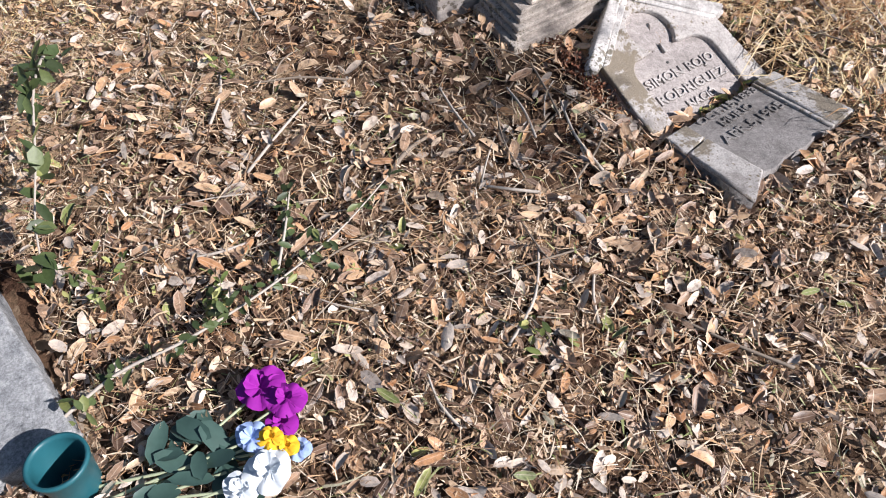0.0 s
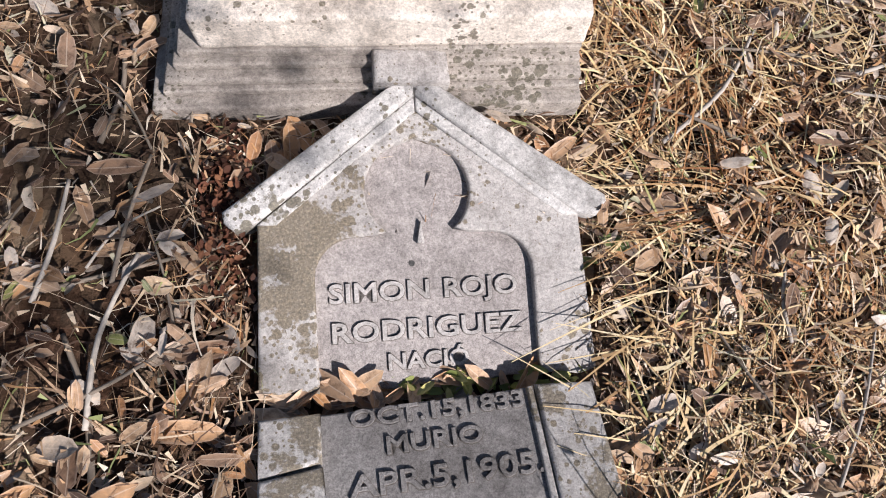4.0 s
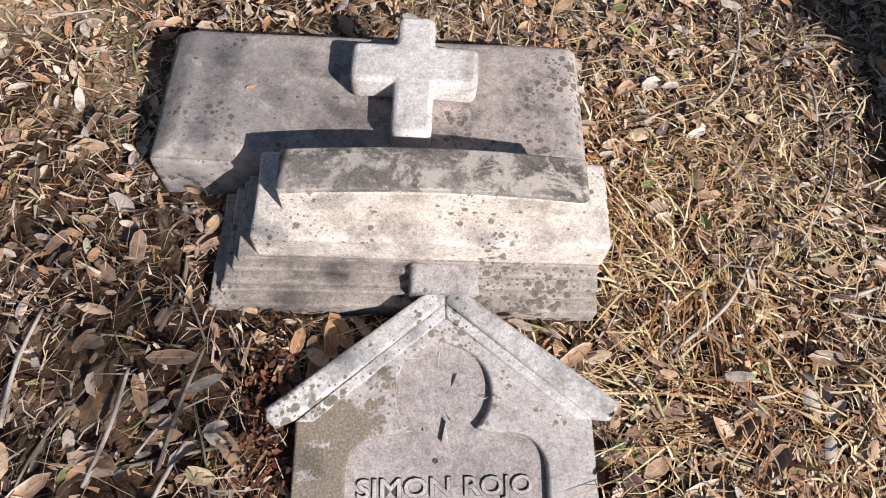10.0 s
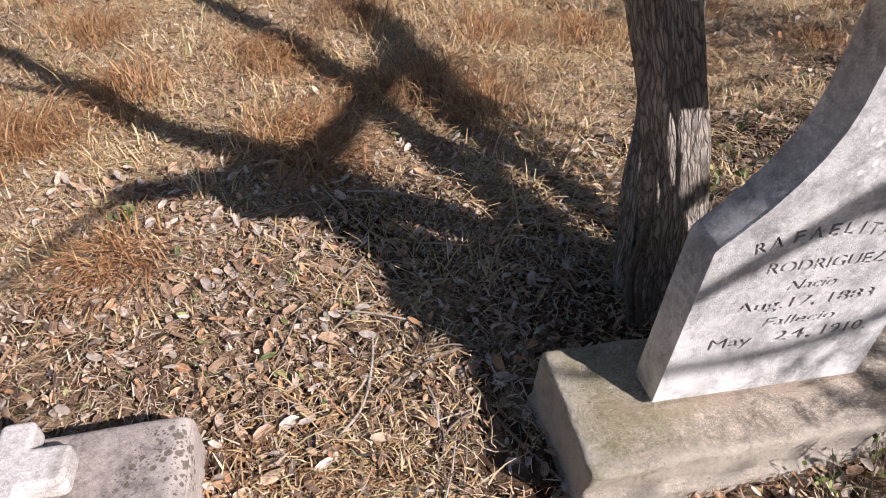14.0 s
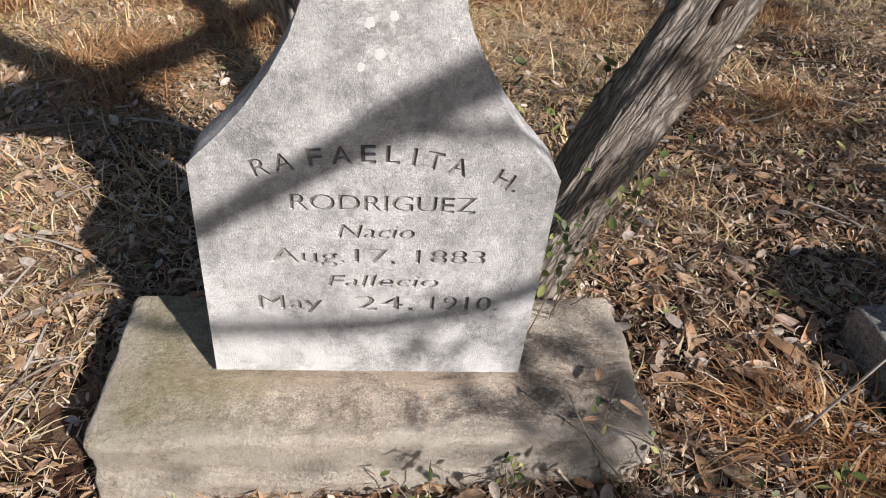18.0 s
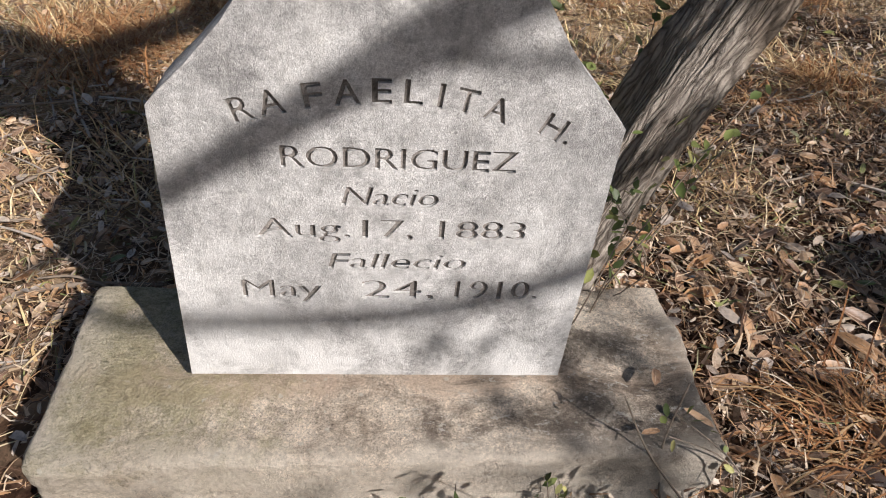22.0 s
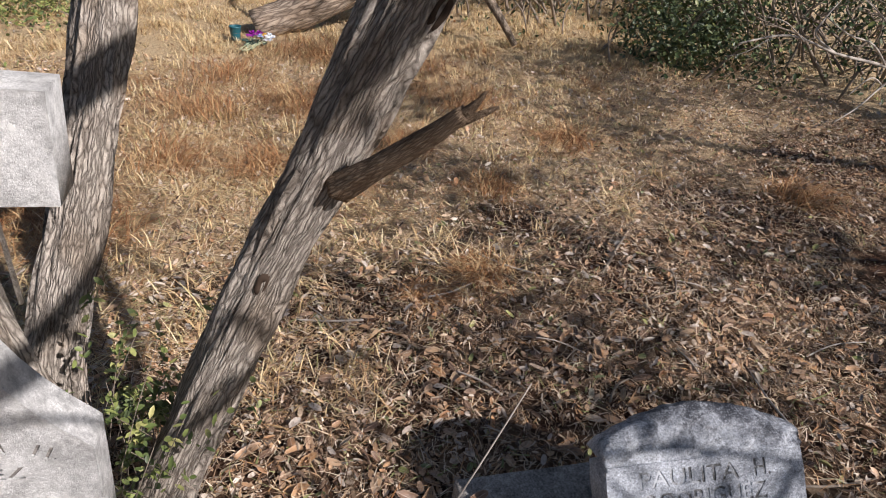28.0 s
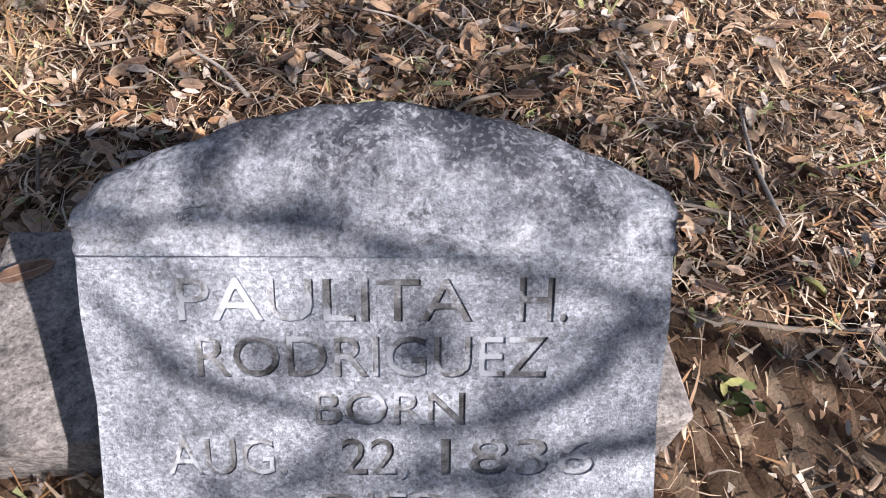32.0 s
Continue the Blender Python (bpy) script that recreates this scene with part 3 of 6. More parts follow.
def on_ground(x, y, dz=0.0):
    return (x, y, float(ground_z(x, y)) + dz)


def flat_mesh(loops, z0, z1, bevel=0.0):
    """Plates with straight sides from outlines in the plane; an outline within another is a hole."""
    cu = bpy.data.curves.new("outline", "CURVE")
    cu.dimensions, cu.fill_mode, cu.extrude = "2D", "BOTH", max(0.0001, (z1 - z0) / 2 - bevel)
    cu.bevel_depth, cu.bevel_resolution, cu.offset = bevel, 2, -bevel
    for loop in loops:
        sp = cu.splines.new("POLY")
        sp.points.add(len(loop) - 1)
        for p, (x, y) in zip(sp.points, loop):
            p.co = (x, y, 0, 1)
        sp.use_cyclic_u = True
    ob = new("outline", cu)
    dg = bpy.context.evaluated_depsgraph_get()
    me = bpy.data.meshes.new_from_object(ob.evaluated_get(dg))
    bpy.data.objects.remove(ob)
    bpy.data.curves.remove(cu)
    me.transform(Matrix.Translation((0, 0, (z0 + z1) / 2)))
    return me


def thicken(loops, d):
    """Outlines of letters with heavier strokes."""
    area = lambda lo: 0.5 * sum(a[0] * b[1] - b[0] * a[1] for a, b in zip(lo, lo[1:] + lo[:1]))
    turn = 1 if area(max(loops, key=lambda lo: abs(area(lo)))) > 0 else -1
    out = []
    for lo in loops:
        new_loop = []
        for i, p in enumerate(lo):
            a, b = Vector(lo[i - 1]), Vector(lo[(i + 1) % len(lo)])
            e0, e1 = Vector(p) - a, b - Vector(p)
            if e0.length < 1e-7 or e1.length < 1e-7:
                continue
            n0, n1 = Vector((e0.y, -e0.x)).normalized(), Vector((e1.y, -e1.x)).normalized()
            m = n0 + n1
            m = m / max(0.5, m.length_squared) * 2 if m.length > 1e-6 else n0
            q = Vector(p) + turn * d * m
            new_loop.append((q.x, q.y))
        out.append(new_loop)
    return out


def glyphs(text, x0, x1, base, height, slant=0.0, heavy=0.0):
    """Outlines of a line of text, laid from x0 to x1 on its base line with capitals of that height."""
    cu = bpy.data.curves.new("words", "FONT")
    cu.body = text
    ob = new("words", cu)
    dg = bpy.context.evaluated_depsgraph_get()
    flat = ob.evaluated_get(dg).to_curve(dg)
    loops = []
    for sp in flat.splines:
        pts = list(sp.bezier_points)
        loop = []
        for a, b in zip(pts, pts[1:] + pts[:1]):
            straight = (a.handle_right - a.co).cross(b.co - a.co).length < 1e-5 and (b.handle_left - b.co).cross(b.co - a.co).length < 1e-5
            for k in ([0] if straight else [0, 1, 2]):
                t = k / 3
                c = (1 - t) ** 3 * a.co + 3 * t * (1 - t) ** 2 * a.handle_right + 3 * t * t * (1 - t) * b.handle_left + t**3 * b.co
                loop.append((c.x, c.y))
        loops.append(loop)
    ob.evaluated_get(dg).to_curve_clear()
    bpy.data.objects.remove(ob)
    bpy.data.curves.remove(cu)
    xs = [p[0] for lo in loops for p in lo]
    a, b = min(xs), max(xs)
    k, s = (x1 - x0) / (b - a), height / 0.70
    loops = clean([[(x0 + (x - a) * k + slant * y * s, base + y * s) for x, y in lo] for lo in loops], 1e-5)
    return thicken(loops, heavy) if heavy else loops


def clean(loops, eps=1e-4):
    out = []
    for lo in loops:
        keep = [p for i, p in enumerate(lo) if math.dist(p, lo[i - 1]) > eps]
        if len(keep) > 2:
            out.append(keep)
    return out


def by_letter(loops):
    """Groups the outlines of a line into letters, each with its holes."""
    box = lambda lo: (min(p[0] for p in lo), max(p[0] for p in lo), min(p[1] for p in lo), max(p[1] for p in lo))
    inside = lambda a, b: a is not b and a[0] >= b[0] and a[1] <= b[1] and a[2] >= b[2] and a[3] <= b[3]
    boxes = [box(lo) for lo in loops]
    outer = [k for k, b in enumerate(boxes) if not any(inside(b, c) for c in boxes)]
    return [[loops[k]] + [lo for lo, b in zip(loops, boxes) if inside(b, boxes[k])] for k in outer]


def rough_box(x0, x1, y0, y1, z0, z1, bevel=0.012, cuts=5, jitter=0.002, seed=1):
    """A block with worn, slightly uneven edges and faces."""
    bm = bmesh.new()
    bmesh.ops.create_cube(bm, size=1)
    for v in bm.verts:
        v.co = (x0 + (v.co.x + 0.5) * (x1 - x0), y0 + (v.co.y + 0.5) * (y1 - y0), z0 + (v.co.z + 0.5) * (z1 - z0))
    bmesh.ops.bevel(bm, geom=bm.edges[:], offset=bevel, segments=3, profile=0.6, affect="EDGES")
    if cuts:
        bmesh.ops.subdivide_edges(bm, edges=[e for e in bm.edges if e.calc_length() > 0.05], cuts=cuts, use_grid_fill=True)
    for v in bm.verts:
        p = v.co * 9 + Vector((seed, seed * 2, 0))
        q = v.co * 40 + Vector((seed, 0, seed))
        v.co += jitter * (noise.noise_vector(p) * 1.6 + noise.noise_vector(q) * 0.7)
    return bm


def tube(name, pts, radii, seg=14, steps=6, lump=0.0, ridge=0.0, seed=0, cap=True):
    """A tapering, uneven tube along a smooth line, with ridges along it."""
    P, R = [Vector(p) for p in pts], list(radii)
    line, rad = [], []
    n = len(P)
    for i in range(n - 1):
        p0, p1, p2, p3 = P[max(i - 1, 0)], P[i], P[i + 1], P[min(i + 2, n - 1)]
        for k in range(steps):
            t = k / steps
            line.append(0.5 * ((2 * p1) + (p2 - p0) * t + (2 * p0 - 5 * p1 + 4 * p2 - p3) * t * t + (3 * p1 - p0 - 3 * p2 + p3) * t**3))
            rad.append(R[i] + (R[i + 1] - R[i]) * t)
    line.append(P[-1])
    rad.append(R[-1])
    verts, faces, uvs = [], [], []
    side = None
    length = 0.0
    for i, c in enumerate(line):
        d = (line[min(i + 1, len(line) - 1)] - line[max(i - 1, 0)]).normalized()
        side = d.orthogonal().normalized() if side is None else (side - d * side.dot(d)).normalized()
        other = d.cross(side)
        if i:
            length += (c - line[i - 1]).length
        for k in range(seg):
            a = 2 * math.pi * k / seg
            w = side * math.cos(a) + other * math.sin(a)
            r = rad[i]
            if lump:
                r *= 1 + lump * noise.noise(Vector((math.cos(a) * 0.9 + seed, math.sin(a) * 0.9, length * 2.2)))
            if ridge:
                r *= 1 + ridge * (abs(noise.noise(Vector((math.cos(a) * 5.5 + seed, math.sin(a) * 5.5, length * 3.0)))) - 0.2)
            verts.append(c + w * r)
            uvs.append((k / seg, length / (2 * math.pi * max(R[0], 0.01))))
    for i in range(len(line) - 1):
        for k in range(seg):
            k2 = (k + 1) % seg
            faces.append((i * seg + k, i * seg + k2, (i + 1) * seg + k2, (i + 1) * seg + k))
    if cap:
        faces.append(tuple(range(seg - 1, -1, -1)))
        faces.append(tuple((len(line) - 1) * seg + k for k in range(seg)))
    me = raw_mesh(name, verts, faces)
    uv = me.uv_layers.new(name="UVMap")
    vals = np.array([uvs[lo.vertex_index] for lo in me.loops], np.float32)
    for p in me.polygons:
        if p.loop_total == 4:
            us = vals[p.loop_start : p.loop_start + 4, 0]
            if us.max() - us.min() > 0.5:
                us[us < 0.5] += 1.0
    uv.data.foreach_set("uv", vals.ravel())
    me.polygons.foreach_set("use_smooth", np.ones(len(me.polygons), bool))
    return me


# a leaf in its own plane: two rows of quads either side of the rib
LEAF_ROWS = np.array([(-0.5, 0.04), (-0.30, 0.84), (0.06, 1.0), (0.36, 0.70), (0.5, 0.05)])
SHORT_ROWS = np.array([(-0.5, 0.03), (-0.20, 0.95), (0.22, 0.88), (0.5, 0.04)])


def leaf_cloud(name, pos, length, width, yaw, tilt, roll, curl, seed=0, outline=None):
    """Many curled leaves in one mesh: arrays of places, sizes and turns."""
    rng = np.random.RandomState(seed)
    n = len(pos)
    outline = LEAF_ROWS if outline is None else outline
    rows = len(outline)
    u = outline[:, 0][None, :, None] * np.ones((n, rows, 3))
    half = outline[:, 1][None, :, None] * np.array([-0.5, 0.0, 0.5])[None, None, :] * np.ones((n, 1, 1))
    lx = u * length[:, None, None]
    ly = half * width[:, None, None]
    bend = rng.uniform(-0.5, 1.0, n)[:, None, None]
    lz = curl[:, None, None] * np.abs(ly) * 0.9 + bend * curl[:, None, None] * (u**2) * length[:, None, None] * 0.7
    c, s = np.cos(roll)[:, None, None], np.sin(roll)[:, None, None]
    ly, lz = c * ly - s * lz, s * ly + c * lz
    c, s = np.cos(tilt)[:, None, None], np.sin(tilt)[:, None, None]
    lx, lz = c * lx - s * lz, s * lx + c * lz
    c, s = np.cos(yaw)[:, None, None], np.sin(yaw)[:, None, None]
    lx, ly = c * lx - s * ly, s * lx + c * ly
    V = np.stack([lx, ly, lz], -1) + pos[:, None, None, :]
    base = (np.arange(n) * rows * 3)[:, None]
    q = []
    for r in range(rows - 1):
        for k in range(2):
            q.append(np.stack([r * 3 + k, r * 3 + k + 1, (r + 1) * 3 + k + 1, (r + 1) * 3 + k]))
    q = (base[:, :, None] + np.array(q)[None]).reshape(-1, 4)
    me = quads_mesh(name, V.reshape(-1, 3), q)
    me.polygons.foreach_set("use_smooth", np.ones(len(me.polygons), bool))
    spot = np.tile(np.stack(np.meshgrid(outline[:, 0] + 0.5, [0.0, 0.5, 1.0], indexing="ij"), -1).reshape(-1, 2), (n, 1))
    me.uv_layers.new(name="UVMap").data.foreach_set("uv", spot[q.ravel()].astype(np.float32).ravel())
    return me


def blade_cloud(name, root, tip, mid_up, width, segs=3, sway=None):
    """Many thin blades in one mesh, each an arching strip from root to tip."""
    n = len(root)
    t = np.linspace(0, 1, segs + 1)[None, :, None]
    line = root[:, None] * (1 - t) + tip[:, None] * t
    line[:, :, 2] += mid_up[:, None] * 4 * t[:, :, 0] * (1 - t[:, :, 0])
    d = tip - root
    sidev = np.stack([-d[:, 1], d[:, 0], 0 * d[:, 0]], -1)
    sidev /= np.linalg.norm(sidev, axis=1)[:, None] + 1e-9
    if sway is not None:
        line += sidev[:, None] * (sway[:, None] * np.linalg.norm(d, axis=1)[:, None] * 4 * t[:, :, 0] * (1 - t[:, :, 0]))[:, :, None]
    w = width[:, None, None] * (1 - 0.75 * t) * sidev[:, None]
    V = np.stack([line - w, line + w], 2)
    base = (np.arange(n) * (segs + 1) * 2)[:, None]
    q = np.array([[r * 2, r * 2 + 1, r * 2 + 3, r * 2 + 2] for r in range(segs)])
    return quads_mesh(name, V.reshape(-1, 3), (base[:, :, None] + q[None]).reshape(-1, 4))


def frame_matrix(o, u, v):
    """A pose whose x runs along u, y along v, z out of the face."""
    u = Vector(u).normalized()
    n = u.cross(Vector(v)).normalized()
    v = n.cross(u)
    m = Matrix((u, v, n)).transposed().to_4x4()
    m.translation = o
    return m


def ring(cx, cy, r, a0, a1, k):
    return [(cx + r * math.cos(radians(a0 + (a1 - a0) * i / k)), cy + r * math.sin(radians(a0 + (a1 - a0) * i / k))) for i in range(k + 1)]


# ---- ground ----
def build_ground():
    fx = np.arange(-5.2, 7.0, 0.05)
    fy = np.arange(-3.0, 7.0, 0.05)
    grow = np.array([0.3, 0.8, 1.6, 3, 5, 8, 13, 22, 40, 80, 200, 600, 1500])
    xs = np.r_[-5.2 - grow[::-1], fx, fx[-1] + grow]
    ys = np.r_[-3.0 - grow[::-1], fy, fy[-1] + grow]
    X, Y = np.meshgrid(xs, ys)
    rng = np.random.RandomState(3)
    Z = ground_z(X, Y) + 0.004 * rng.randn(*X.shape) * (np.hypot(X, Y) < 9)
    V = np.stack([X, Y, Z], -1).reshape(-1, 3)
    w = len(xs)
    i, j = np.meshgrid(np.arange(len(ys) - 1), np.arange(w - 1), indexing="ij")
    a = (i * w + j).ravel()
    me = quads_mesh("ground", V, np.stack([a, a + 1, a + w + 1, a + w], 1))
    me.polygons.foreach_set("use_smooth", np.ones(len(me.polygons), bool))
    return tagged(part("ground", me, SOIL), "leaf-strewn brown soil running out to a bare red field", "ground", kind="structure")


ground = build_ground()


# ---- fallen tablet of two pieces ----
UPPER = frame_matrix((-1.633, -0.657, -0.028), (0.994, 0.042, -0.098), (-0.012, 0.975, 0.22))
LOWER = frame_matrix((-1.645, -0.95, 0.005), (1.0, 0.02, -0.05), (0.0, 0.984, -0.18))


def build_tablet_top():
    t = thing("broken_gravestone", "pale gabled marble tablet piece lying on fallen leaves", "gravestone", at=UPPER)
    brk = [(-0.276, -0.118), (-0.245, -0.124), (-0.215, -0.121), (-0.182, -0.128)]
    brk2 = [(0.181, -0.127), (0.21, -0.122), (0.245, -0.13), (0.279, -0.125)]
    mid = [(-0.12, -0.124), (-0.06, -0.132), (0.0, -0.126), (0.07, -0.131), (0.13, -0.124)]
    gable = [(0.270, 0.140), (-0.004, 0.372), (-0.268, 0.146)]
    arch = [(0.181, 0.05)] + ring(0.114, 0.052, 0.067, 5, 95, 8) + [(0.075, 0.121)] + ring(-0.004, 0.192, 0.085, -50, 78, 14)
    arch += [(-0.006, 0.284)] + ring(-0.010, 0.192, 0.085, 102, 232, 14) + [(-0.080, 0.121)] + ring(-0.115, 0.052, 0.067, 85, 175, 8) + [(-0.182, 0.05)]
    outer = brk2[-1:] + gable + brk[:1]
    part("frame", flat_mesh([outer + brk[1:] + arch[::-1] + brk2[:-1]], -0.022, 0.0, 0.005), MARBLE, t)
    body = [(x * 0.992, y) for x, y in brk + mid + brk2] + [(0.266, 0.138), (-0.004, 0.368), (-0.264, 0.144)]
    part("body", flat_mesh([body], -0.085, -0.018, 0.003), MARBLE_PANEL, t)
    left = [(-0.300, 0.132), (-0.268, 0.146), (-0.004, 0.352), (-0.004, 0.398), (-0.320, 0.166), (-0.318, 0.148)]
    right = [(0.268, 0.140), (0.300, 0.136), (0.320, 0.160), (0.318, 0.172), (-0.002, 0.398), (-0.002, 0.352)]
    part("gable_moulding", flat_mesh([left], -0.082, 0.014, 0.009), MARBLE_CLEAN, t)
    part("gable_moulding", flat_mesh([right], -0.082, 0.014, 0.009), MARBLE_CLEAN, t)
    inner_l = [(-0.268, 0.143), (-0.238, 0.143), (-0.004, 0.325), (-0.004, 0.352)]
    inner_r = [(0.240, 0.140), (0.270, 0.140), (-0.002, 0.352), (-0.002, 0.325)]
    part("inner_moulding", flat_mesh([inner_l], -0.02, 0.006, 0.004), MARBLE_CLEAN, t)
    part("inner_moulding", flat_mesh([inner_r], -0.02, 0.006, 0.004), MARBLE_CLEAN, t)
    part("ridge_block", flat_mesh([[(-0.070, 0.366), (0.056, 0.366), (0.052, 0.424), (-0.072, 0.424)]], -0.075, 0.036, 0.010), MARBLE, t, "weathered block at the gable peak")
    part("carved_nib", flat_mesh([[(-0.012, 0.105), (0.0, 0.104), (-0.004, 0.142)]], -0.019, -0.006, 0.002), MARBLE, t)
    for words, x0, x1, y, h in (("SIMON", -0.160, 0.003, 0.013, 0.031), ("ROJO", 0.030, 0.154, 0.013, 0.031), ("RODRIGUEZ", -0.158, 0.156, -0.051, 0.032), ("NACIÓ", -0.07, 0.062, -0.100, 0.026)):
        part("lettering", flat_mesh(clean(glyphs(words, x0, x1, y, h, 0, 0.0009)), -0.020, -0.0128, 0.0006), LETTER_TOP, t, "raised capitals reading " + words)
        # Dark sheet for dirt, also painting edge shade where strokes cast no shadow.
        part("lettering", flat_mesh(clean(glyphs(words, x0, x1, y, h, 0, 0.0024)), -0.0182, -0.0172), GRIME_SHADE, t, "edge darkened for dirt and shade round capitals reading " + words)
    # No hole is cut: a dark disc paints the shade inside it.
    part("peg_hole", flat_mesh([ring(-0.022, 0.072, 0.005, 0, 330, 11)], -0.018, -0.0165), HOLE_SHADE, t)


def build_tablet_bottom():
    t = thing("broken_gravestone", "grey marble tablet piece with broken edges lying on soil", "gravestone", at=LOWER)
    body = [(-0.250, 0.130), (-0.20, 0.134), (-0.12, 0.138), (-0.02, 0.146), (0.08, 0.149), (0.16, 0.157), (0.268, 0.155), (0.290, -0.118), (0.20, -0.124), (0.12, -0.118), (0.06, -0.132), (-0.02, -0.124), (-0.09, -0.140), (-0.139, -0.130), (-0.248, -0.192)]
    part("body", flat_mesh([body], -0.095, -0.014, 0.004), MARBLE_LOW, t)
    part("border", flat_mesh([[(-0.253, 0.131), (-0.160, 0.136), (-0.158, 0.062), (-0.250, 0.046)]], -0.02, 0.0, 0.006), MARBLE_EDGE, t)
    part("border", flat_mesh([[(-0.250, 0.042), (-0.157, 0.056), (-0.139, -0.131), (-0.250, -0.196)]], -0.02, 0.0, 0.006), MARBLE_EDGE, t)
    part("border", flat_mesh([[(0.178, 0.158), (0.272, 0.156), (0.293, -0.119), (0.196, -0.126)]], -0.02, 0.0, 0.006), MARBLE_EDGE, t)
    part("lip", flat_mesh([[(0.165, 0.156), (0.176, 0.157), (0.194, -0.125), (0.182, -0.124)]], -0.02, -0.006, 0.003), MARBLE_EDGE, t)
    m = Matrix.Rotation(radians(3), 4, "Z")
    for words, x0, x1, y, h in (("OCT.15,1833", -0.108, 0.165, 0.118, 0.026), ("MURIO", -0.057, 0.090, 0.072, 0.026), ("APR.5,1905.", -0.117, 0.176, 0.016, 0.031)):
        me = flat_mesh(clean(glyphs(words, x0, x1, y, h, 0, 0.0009)), -0.016, -0.0092, 0.0006)
        me.transform(m)
        # Same dark sheet: dirt plus painted edge shade round the letters.
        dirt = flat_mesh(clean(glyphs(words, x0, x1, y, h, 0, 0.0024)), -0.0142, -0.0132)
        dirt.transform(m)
        part("lettering", dirt, GRIME_SHADE, t, "edge darkened for dirt and shade round capitals reading " + words)
        part("lettering", me, MARBLE_LOW, t, "raised capitals reading " + words)


# ---- fallen pedestal, slab and small cross ----
def build_pedestal():
    t = thing("fallen_pedestal", "sunlit limestone pedestal with stepped mouldings on leaf litter", "gravestone", at=pose(-1.715, -0.19, 0, 0, 0, -0.6))
    hx, y0, y1 = 0.367, -0.125, 0.112
    for k, (inset, za, zb, bev) in enumerate(((0.0, -0.02, 0.030, 0.006), (0.022, 0.030, 0.047, 0.004), (0.030, 0.047, 0.066, 0.007), (0.048, 0.066, 0.084, 0.005), (0.060, 0.084, 0.104, 0.004))):
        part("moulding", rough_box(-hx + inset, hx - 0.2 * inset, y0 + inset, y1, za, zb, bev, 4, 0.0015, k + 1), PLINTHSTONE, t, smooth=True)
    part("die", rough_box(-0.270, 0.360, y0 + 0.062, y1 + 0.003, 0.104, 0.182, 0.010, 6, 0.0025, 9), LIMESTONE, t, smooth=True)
    top = [(0.305 - 0.525 * i / 24, 0.226 + 0.030 * math.sin(math.pi * (0.12 + 0.76 * i / 24))) for i in range(25)]
    cap = flat_mesh([[(-0.220, 0.178), (0.305, 0.178)] + top], -0.040, 0.040, 0.006)
    cap.transform(Matrix.Translation((0, 0.030, 0)) @ Matrix.Rotation(radians(90), 4, "X"))
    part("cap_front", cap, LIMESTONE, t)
    shell = flat_mesh([[(x * 0.99 + 0.0004, z - 0.004) for x, z in top] + [(x * 1.005, z + 0.010) for x, z in top[::-1]]], -0.038, 0.046, 0.004)
    shell.transform(Matrix.Translation((0, 0.038, 0)) @ Matrix.Rotation(radians(90), 4, "X"))
    part("cap_top", shell, CAPSTONE, t, "dark weathered arched top")


def build_slab():
    t = thing("fallen_slab", "stained bevelled stone slab lying behind the pedestal", "gravestone", at=pose(-1.785, 0.093, 0, 0, 0, -0.8))
    part("body", rough_box(-0.425, 0.425, -0.155, 0.165, -0.03, 0.118, 0.012, 7, 0.0025, 4), SLABSTONE, t, smooth=True)
    bm = rough_box(-0.423, 0.423, -0.153, 0.163, 0.112, 0.146, 0.012, 8, 0.002, 5)
    for v in bm.verts:
        f = max(0.0, min(1.0, (v.co.z - 0.118) / 0.028))
        v.co.x += (0.045 if v.co.x < 0 else -0.022) * f * (1 if abs(v.co.x) > 0.36 else 0)
        v.co.y += 0.014 * f * (1 if v.co.y < -0.12 else -1 if v.co.y > 0.13 else 0)
    part("bevelled_top", bm, SLABSTONE, t, smooth=True)


def build_small_cross():
    at = Matrix.Translation((-1.708, 0.125, 0.150)) @ Matrix.Rotation(radians(-2), 4, "Z") @ Matrix.Rotation(radians(2), 4, "X")
    w, a, top, foot, h = 0.038, 0.123, 0.118, -0.165, 0.046
    loop = [(-w, foot), (w, foot), (w * 1.02, -h), (a, -h - 0.004), (a + 0.002, h), (w, h), (w * 0.97, top), (-w * 0.97, top), (-w, h), (-a, h), (-a, -h - 0.002), (-w * 1.02, -h)]
    soft = []
    for i, p in enumerate(loop):
        a, b, p = Vector(loop[i - 1]), Vector(loop[(i + 1) % len(loop)]), Vector(p)
        convex = (p - a).cross(b - p) > 0
        r = 0.018 if convex else 0.006
        q0, q1 = p + (a - p).normalized() * r, p + (b - p).normalized() * r
        soft += [tuple((1 - s) ** 2 * q0 + 2 * s * (1 - s) * p + s * s * q1) for s in (0, 0.25, 0.5, 0.75, 1)]
    ob = part("stone_cross", flat_mesh([soft], 0.0, 0.060, 0.011), CROSSWHITE, None, at=at)
    tagged(ob, "small white marble cross lying on the slab", "cross")


build_tablet_top()
build_tablet_bottom()
build_pedestal()
build_slab()
build_small_cross()

# ---- standing cross stone and its base ----
LEAN = radians(3.0)
TILT = radians(4.0)
CROSS_AT = frame_matrix((-0.032, 0.0, 0.168), (math.cos(TILT), 0, -math.sin(TILT)), (math.sin(TILT), 0.012, math.cos(TILT)))


